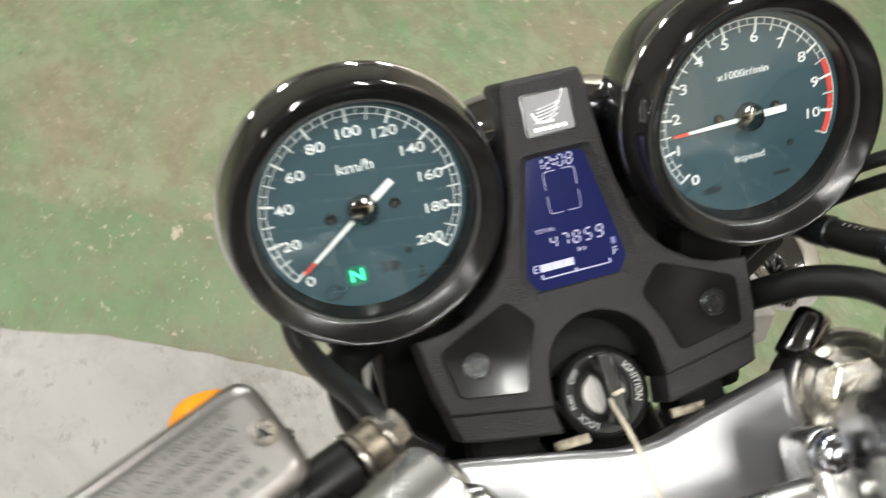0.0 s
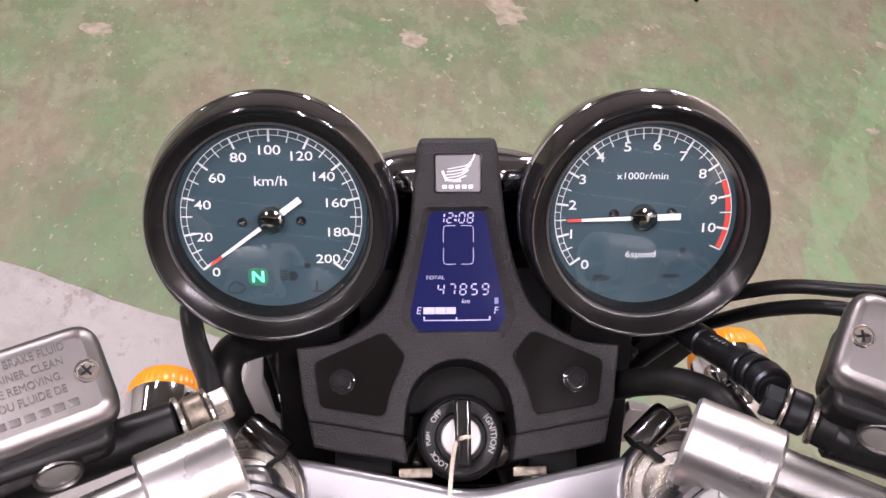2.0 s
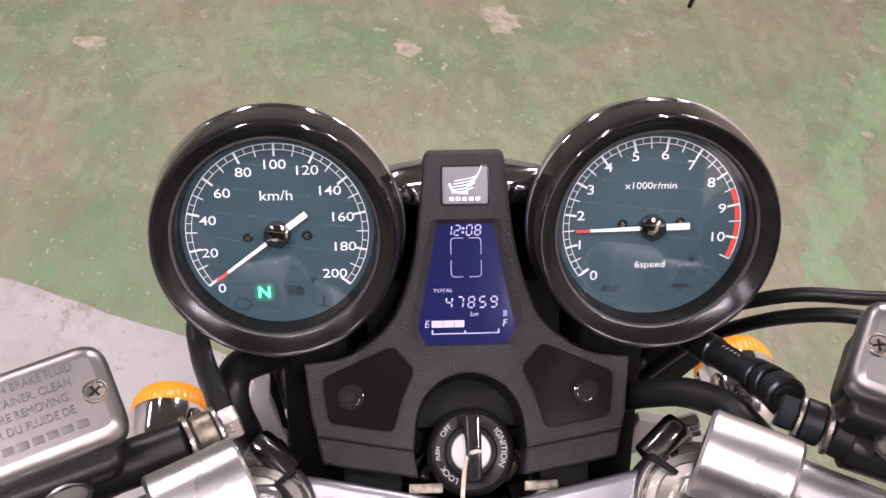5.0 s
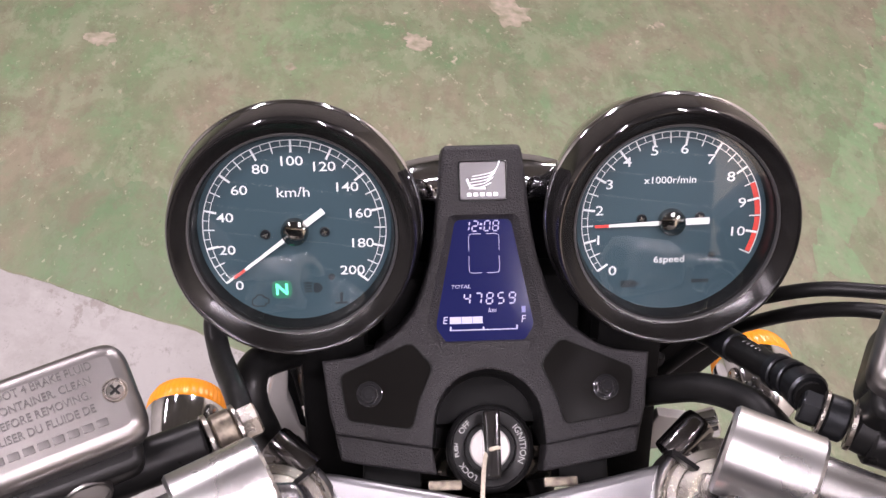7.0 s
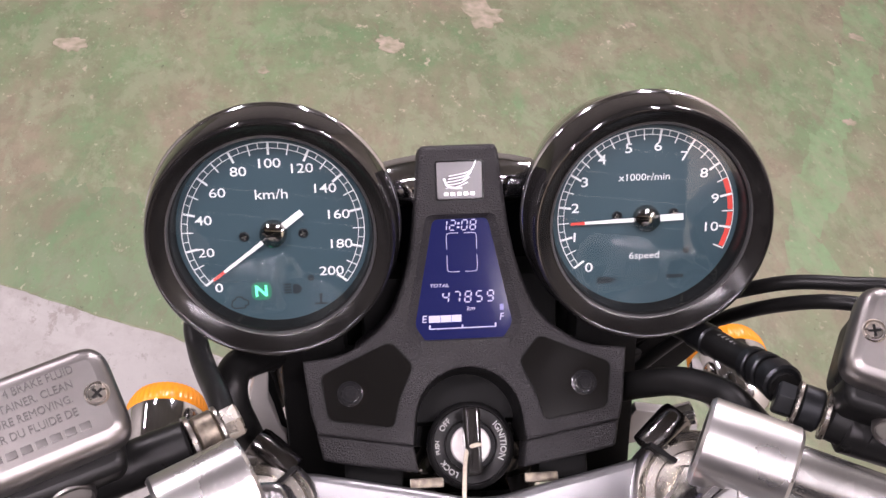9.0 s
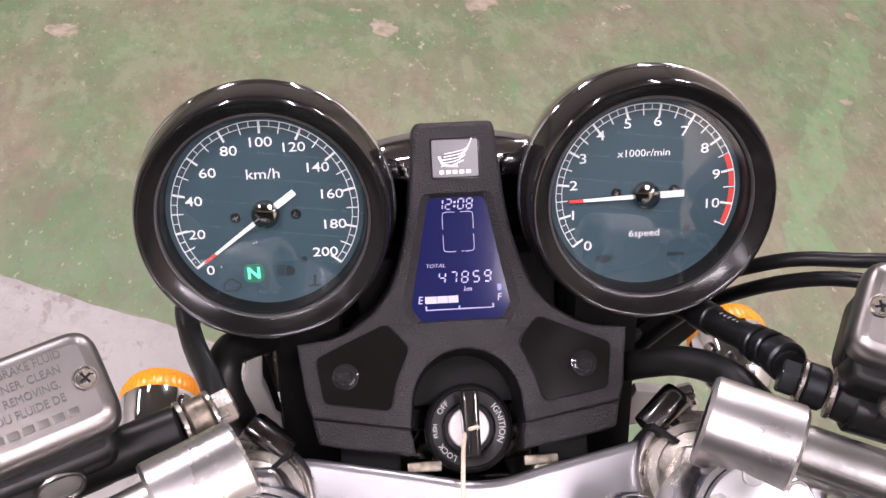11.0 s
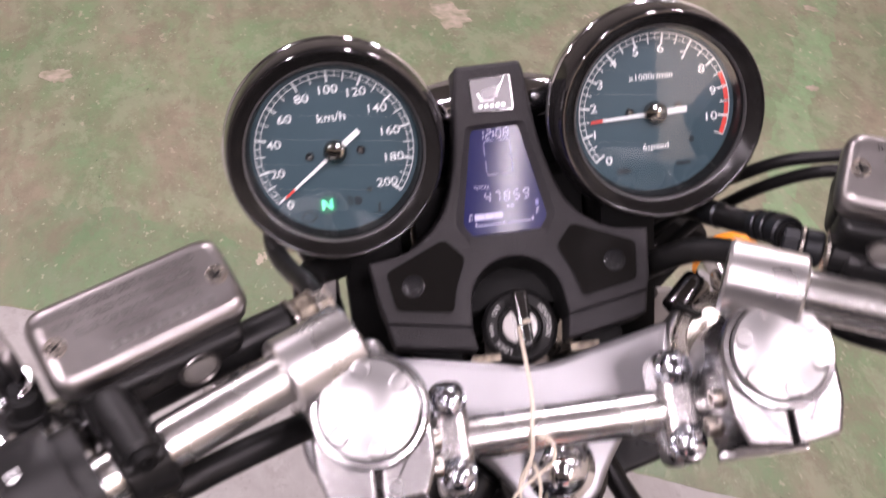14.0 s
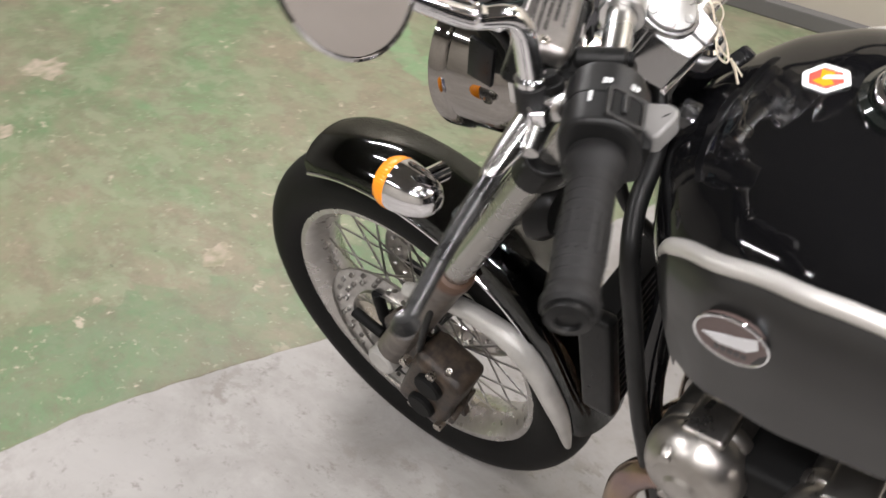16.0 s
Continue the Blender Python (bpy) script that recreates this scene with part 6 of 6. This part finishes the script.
part("cover_bridge", box(bmesh.new(), (0.37, 0.10, 0.05), BF @ Matrix.Translation((0, -0.34, 0.675)), 0.012, 3), M_DARK, eng)
for x in (-0.150, -0.055, 0.055, 0.150):
    part("exhaust_header", sweep(bmesh.new(), [BF @ Vector((x, -0.25, 0.560)), BF @ Vector((x, -0.195, 0.545)), BF @ Vector((x, -0.155, 0.47)), BF @ Vector((x * 0.95, -0.150, 0.34)), BF @ Vector((x * 0.8, -0.23, 0.20))], 0.0195, 20), M_HEADER, bike, "heat-tinted steel exhaust header pipe")
    part("header_flange", rod(bmesh.new(), BF @ Vector((x, -0.258, 0.558)), BF @ Vector((x, -0.243, 0.561)), 0.032, seg=24), M_CHROME, eng)
cool = part("oil_cooler", box(bmesh.new(), (0.205, 0.034, 0.165), BF @ Matrix.Translation((0, -0.105, 0.6475)), 0.003), M_DARK, bike, "black finned oil cooler in front of the engine")
for s in (-1, 1):
    part("cooler_tank", box(bmesh.new(), (0.022, 0.044, 0.175), BF @ Matrix.Translation((s * 0.112, -0.105, 0.6475)), 0.008, 3), M_SATIN, cool)
for k in range(13):
    part("cooler_fin", box(bmesh.new(), (0.203, 0.040, 0.003), BF @ Matrix.Translation((0, -0.105, 0.5720 + k * 0.0126))), M_SATIN, cool, smooth=False)
part("seat", box(bmesh.new(), (0.26, 0.62, 0.09), BF @ Matrix.Translation((0, -0.98, 0.80)), 0.035, 4), M_RUBBER, bike, "black vinyl seat")
part("rear_wheel", lathe(bmesh.new(), [(0.20, -0.05), (0.27, -0.065), (0.315, -0.03), (0.322, 0), (0.315, 0.03), (0.27, 0.065), (0.20, 0.05), (0.03, 0.02), (0.03, -0.02)], 64, BF @ Matrix.Translation((0, -1.17, 0.322)) @ Matrix.Rotation(radians(90), 4, "Y"), closed=True), M_TYRE, bike, "black rear wheel")
part("side_stand", rod(bmesh.new(), BF @ Vector((-0.12, -0.45, 0.28)), BF @ Vector((-0.235, -0.40, 0.033)), 0.012, seg=16), M_SATIN, bike, "black side stand")

# ------------------------------------------------------------------ hoses, cables and stays
def hose(name, pts, r, label, mat=None, radii=None):
    return part(name, sweep(bmesh.new(), pts, r, 12, 7, radii), mat or M_HOSE, bike, label)


M_HOSE = material("black_hose", (0.007, 0.007, 0.007), 0.38, spec=0.22, rough_var=0.1, scale=60)
hose("brake_hose", [(-0.1105, -0.098, 1.1250), (-0.1161, -0.080, 1.1205), (-0.1244, -0.058, 1.1104), (-0.1310, -0.038, 1.1033), (-0.1343, -0.022, 1.104), (-0.132, -0.004, 1.100), (-0.122, 0.006, 1.075), (-0.108, -0.01, 1.04), (-0.10, -0.02, 0.97), (-0.10, 0.0, 0.88)], 0.0056, "black clutch hose looping below the speedometer")
hose("wire_loom", [(-0.100, -0.010, 1.065), (-0.1150, -0.028, 1.078), (-0.1185, -0.042, 1.0800), (-0.1175, -0.050, 1.0700), (-0.1142, -0.050, 1.0500), (-0.108, -0.03, 0.96)], 0.0088, "black wiring loom below the speedometer")
hose("throttle_cable", [(0.10, 0.02, 1.02), (0.132, 0.010, 1.066), (0.1517, 0.0, 1.0866), (0.1726, -0.010, 1.1024), (0.1971, -0.020, 1.1102), (0.222, -0.030, 1.115), (0.245, -0.060, 1.118), (0.262, -0.13, 1.115), (0.255, -0.20, 1.108)], 0.0040, "black throttle cable")
hose("throttle_cable", [(0.10, 0.01, 1.00), (0.130, 0.010, 1.040), (0.1497, 0.0, 1.066), (0.1679, -0.015, 1.0907), (0.1883, -0.030, 1.108), (0.207, -0.042, 1.112), (0.228, -0.065, 1.108), (0.245, -0.13, 1.105), (0.24, -0.19, 1.10)], 0.0040, "black throttle cable")
hose("brake_hose", [(0.09, 0.03, 1.02), (0.108, 0.008, 1.060), (0.1183, -0.020, 1.0818), (0.1235, -0.035, 1.0899), (0.1304, -0.055, 1.1009), (0.1365, -0.075, 1.1137), (0.1385, -0.093, 1.1225)], 0.0072, "black front brake hose with printed sleeve and a plated end")
for k, (a, b) in enumerate((((0.1210, -0.0275, 1.0858), (0.1250, -0.0395, 1.0924)), ((0.1338, -0.0660, 1.1075), (0.1352, -0.0710, 1.1107)), ((0.1358, -0.0735, 1.1125), (0.1372, -0.0785, 1.1157)), ((0.1378, -0.0815, 1.1175), (0.1388, -0.0910, 1.1222)))):
    part("crimp_ring", rod(bmesh.new(), a, b, (0.0080, 0.0090, 0.0092, 0.0096)[k], seg=20), M_STEELDARK, bike, "dark crimp ring on the hose end")
for k in range(5):
    p = Vector((0.1262, -0.0430, 1.1015)).lerp(Vector((0.1300, -0.0540, 1.1077)), k / 4)
    part("hose_print", box(bmesh.new(), (0.0022, 0.0012, 0.0008), axis(p, p + Vector((0.0, -0.5, 1.0))), 0.0), M_GREYSW, bike, smooth=False)
hose("switch_cable", [(0.060, -0.030, 1.040), (0.0842, -0.040, 1.0596), (0.0933, -0.050, 1.0751), (0.1042, -0.058, 1.0858), (0.1163, -0.070, 1.0940), (0.1245, -0.085, 1.1000), (0.136, -0.105, 1.098), (0.16, -0.14, 1.096), (0.21, -0.17, 1.10)], 0.0075, "black switch cable")
hose("switch_cable", [(-0.060, -0.06, 1.00), (-0.11, -0.13, 1.075), (-0.16, -0.168, 1.100), (-0.215, -0.195, 1.102)], 0.0075, "black switch cable below the handlebar")
for s in (-1, 1):
    # headlight and signal stay beside the fork
    out = [(0.0024, 1.0790), (0.0062, 1.0740), (0.0050, 1.0660), (0.0026, 1.0415), (0.0070, 1.0150), (0.0095, 1.0095), (0.0095, 0.9815), (-0.014, 0.985), (-0.0149, 1.0092), (-0.0078, 1.0424)]
    m = Matrix.Translation((s * 0.1075, -0.02, 0)) @ Matrix.Rotation(radians(90), 4, "X") @ Matrix.Scale(-s, 4, (1, 0, 0))
    if s > 0:
        out = [p for p in out if p[1] < 1.031]
    part("lamp_stay", slab(bmesh.new(), out, -0.003, 0.003, 0.001, m), M_STAY, bike, "pale grey steel headlight stay")
    part("stay_arm", box(bmesh.new(), (0.006, 0.03, 0.05), pose(s * 0.106, 0.028, 1.005, 12, 0, 0), 0.002), M_SATIN, bike, "black headlight bracket")
    # black backing below each gauge
    part("gauge_mount", box(bmesh.new(), (0.040, 0.050, 0.105), pose(s * 0.073, 0.022, 1.035, -18, 0, 0), 0.008, 3), M_DARK, bike, "black gauge mounting bracket")
for x0, x1 in ((-0.064, -0.034), (0.036, 0.062)):
    part("panel_bracket", box(bmesh.new(), (x1 - x0, 0.020, 0.030), LOF @ Matrix.Translation(((x0 + x1) / 2, -0.058, -0.036)), 0.003), M_DARK, bike, "black bracket below the instrument panel")
for x in (-0.028, 0.030):
    part("lock_bracket", box(bmesh.new(), (0.017, 0.005, 0.004), FK @ Matrix.Translation((x, 0.0330, -0.114)), 0.001), M_RUSTY, bike, "pale plated strip beside the lock")
for s, what in ((-1, "speedometer"), (1, "tachometer")):
    part("wire_box", box(bmesh.new(), (0.036, 0.045, 0.120), pose(s * 0.079, -0.002, 1.030, -20, 0, 0), 0.006), M_DARK, bike, "black connector box below the " + what)
part("wire_box", box(bmesh.new(), (0.030, 0.036, 0.062), axis((0.112, 0.026, 1.006), (0.132, 0.026, 1.036)) @ Matrix.Translation((0, 0, 0.004)), 0.006), M_DARK, bike, "black connector box below the tachometer")
part("lower_cover", box(bmesh.new(), (0.150, 0.045, 0.060), FK @ Matrix.Translation((-0.004, 0.086, -0.160)), 0.006), M_DARK, bike, "black plastic cover below the instruments")
part("meter_stay", box(bmesh.new(), (0.19, 0.008, 0.055), pose(0, 0.045, 1.085, -26, 0, 0), 0.003), M_DARK, bike, "black sheet metal meter stay")
part("panel_back", box(bmesh.new(), (0.105, 0.030, 0.090), pose(0, 0.000, 1.055, -26, 0, 0), 0.006), M_DARK, bike, "black instrument back cover")
bm = lathe(bmesh.new(), [(0, -0.9), (0.45, -0.86), (0.8, -0.6), (1.0, 0.0), (0.8, 0.6), (0.45, 0.86), (0, 0.9)], 32)
bmesh.ops.scale(bm, vec=(0.056, 0.016, 0.020), verts=bm.verts)
part("lamp_bucket_top", bm, M_CHROME, bike, "chromed headlight crown behind the instruments", CF @ Matrix.Translation((0, 0.010, -0.050)))

# clutter round the steering head
hose("wire_loom", [(-0.03, -0.12, 0.985), (-0.075, -0.15, 0.955), (-0.130, -0.163, 0.928), (-0.163, -0.177, 0.892), (-0.166, -0.182, 0.82), (-0.166, -0.1845, 0.75), (-0.165, -0.190, 0.65), (-0.160, -0.198, 0.553)], 0.0098, "black cable running down in front of the tank")
hose("wire_loom", [(-0.02, -0.06, 1.0), (-0.055, -0.09, 0.93), (-0.07, -0.11, 0.86), (-0.05, -0.14, 0.80)], 0.007, "black wiring loom beside the steering head")
hose("wire_loom", [(0.03, -0.05, 1.0), (0.05, -0.10, 0.95), (0.07, -0.15, 0.92), (0.05, -0.19, 0.88)], 0.007, "black wiring loom beside the steering head")
hose("brake_hose", [(-0.09, -0.02, 0.90), (-0.075, 0.05, 0.80), (-0.085, 0.13, 0.66), (-0.115, 0.18, 0.52), (-0.118, 0.215, 0.42)], 0.0055, "black front brake hose beside the fork")
part("steering_stop", rod(bmesh.new(), (0.045, -0.150, 0.905), (0.088, -0.132, 0.915), 0.011, seg=18), M_SATIN, bike, "black steering stop peg")
part("coil_cover", box(bmesh.new(), (0.030, 0.060, 0.050), pose(-0.045, -0.175, 0.955, 25, 0, 12), 0.006), M_GLOSS, bike, "glossy black cover behind the steering head")
part("coil_cover", box(bmesh.new(), (0.028, 0.055, 0.045), pose(0.055, -0.170, 0.950, 25, 0, -12), 0.006), M_GLOSS, bike, "glossy black cover behind the steering head")
part("horn", lathe(bmesh.new(), [(0, -0.02), (0.03, -0.018), (0.042, -0.004), (0.044, 0.006), (0.03, 0.010), (0, 0.014)], 36, axis((-0.055, 0.0, 0.78), (-0.055, 1.0, 0.72))), M_SATIN, bike, "round black horn")

# lever perches
for s in (-1, 1):
    a, b = along(0.44, s, 0.030, 0.0), along(0.50, s, 0.052, -0.006)
    part("lever_perch", sweep(bmesh.new(), [a, a.lerp(b, 0.5) + Vector((0, 0, 0.004)), b, along(0.60, s, 0.060, -0.016)], 0.012, 12, 6, [0.016, 0.0155, 0.0130, 0.009]), M_WORNCHROME, bike, "chromed lever perch")

    q = along(0.475, s, 0.040, 0.004)
    knob = part("cable_adjuster", rod(bmesh.new(), q, q + Vector((0, 0.006, 0.024)), 0.0065, seg=12), M_DARK, bike, "black knurled adjuster on the lever perch")
    part("adjuster_disc", rod(bmesh.new(), q + Vector((0, 0.002, 0.010)), q + Vector((0, 0.0038, 0.017)), 0.0092, seg=18, bevel=0.001), M_DARK, knob)
    part("perch_nut", rod(bmesh.new(), along(0.53, s, 0.052, -0.004), along(0.53, s, 0.052, 0.010), 0.0088, seg=6), M_CHROME, bike, "chromed pivot nut on the lever perch")

# ------------------------------------------------------------------ the key and its string
KEYF = bike.matrix_basis @ LKF
key = tagged(hull("ignition_key", None, KEYF), "black-headed key in the lock with a cotton string", "key")
part("key_head", slab(bmesh.new(), rounded([(-0.0036, -0.0150), (0.0036, -0.0150), (0.0040, 0.0165), (-0.0040, 0.0165)], 0.002), 0.0392, 0.058, 0.002), M_KEY, key, "glossy black key head")
part("key_blade", box(bmesh.new(), (0.0022, 0.009, 0.012), Matrix.Translation((0, 0, 0.0365)), 0.0005), M_STEEL, key)
inv = LKF.inverted()
string = [(0, 0, 0)] + [FK @ Vector(p) for p in ((-0.0118, 0.0300, -0.0740), (-0.0150, 0.0020, -0.0500), (-0.0190, -0.0170, -0.0420), (-0.0200, -0.0280, -0.0500), (-0.0260, -0.0400, -0.0600))]
part("string", sweep(bmesh.new(), [Vector((0.0032, -0.0010, 0.0565)), Vector((0.0000, -0.0015, 0.0592)), Vector((-0.0034, -0.0040, 0.0570))] + [inv @ Vector(p) for p in string[1:]], 0.0010, 8, 6), M_STRING, key, "off-white cotton string")
loops = [FK @ Vector(p) for p in ((-0.0165, -0.020, -0.042), (-0.0100, -0.023, -0.044), (-0.0095, -0.032, -0.050), (-0.0180, -0.038, -0.058), (-0.0300, -0.046, -0.062), (-0.0350, -0.056, -0.066), (-0.0290, -0.064, -0.070), (-0.0210, -0.058, -0.068), (-0.0170, -0.044, -0.060), (-0.0200, -0.032, -0.054), (-0.0270, -0.040, -0.060), (-0.0260, -0.056, -0.068), (-0.0200, -0.068, -0.074), (-0.0190, -0.082, -0.080))]
part("string_knot", sweep(bmesh.new(), [inv @ Vector(p) for p in loops], 0.0008, 8, 6), M_STRING, key, "knotted string loops")
part("string_end", sweep(bmesh.new(), [inv @ Vector(p) for p in [FK @ Vector(q) for q in ((-0.0230, -0.064, -0.070), (-0.0215, -0.074, -0.078), (-0.0250, -0.084, -0.084))]], 0.0012, 8, 5), M_STRING, key)

# ------------------------------------------------------------------ small things on the floor
clip_at = tagged(hull("plastic_clip", None, pose(1.0, 2.285, 0.0026)), "small black T-shaped plastic piece lying on the green floor", "plastic piece")
part("stem", rod(bmesh.new(), (-0.028, -0.063, 0.006), (0.022, 0.045, 0.006), 0.006, seg=10), M_DARK, clip_at)
part("bar", rod(bmesh.new(), (-0.010, 0.062, 0.008), (0.060, 0.034, 0.008), 0.008, seg=10), M_DARK, clip_at)
red_mark = bmesh.new()
holed(red_mark, [(1.464, 0.466), (1.582, 0.363), (1.666, 0.422), (1.535, 0.52)], [], 0.0004, Matrix.Translation((0, 0, 0.0017)))
structure("red_floor_mark", red_mark, material("faded_red_paint", (0.30, 0.12, 0.09), 0.6, grain=0.6, scale=40, color2=(0.16, 0.17, 0.10)), "faded red paint mark on the green floor", "floor mark")
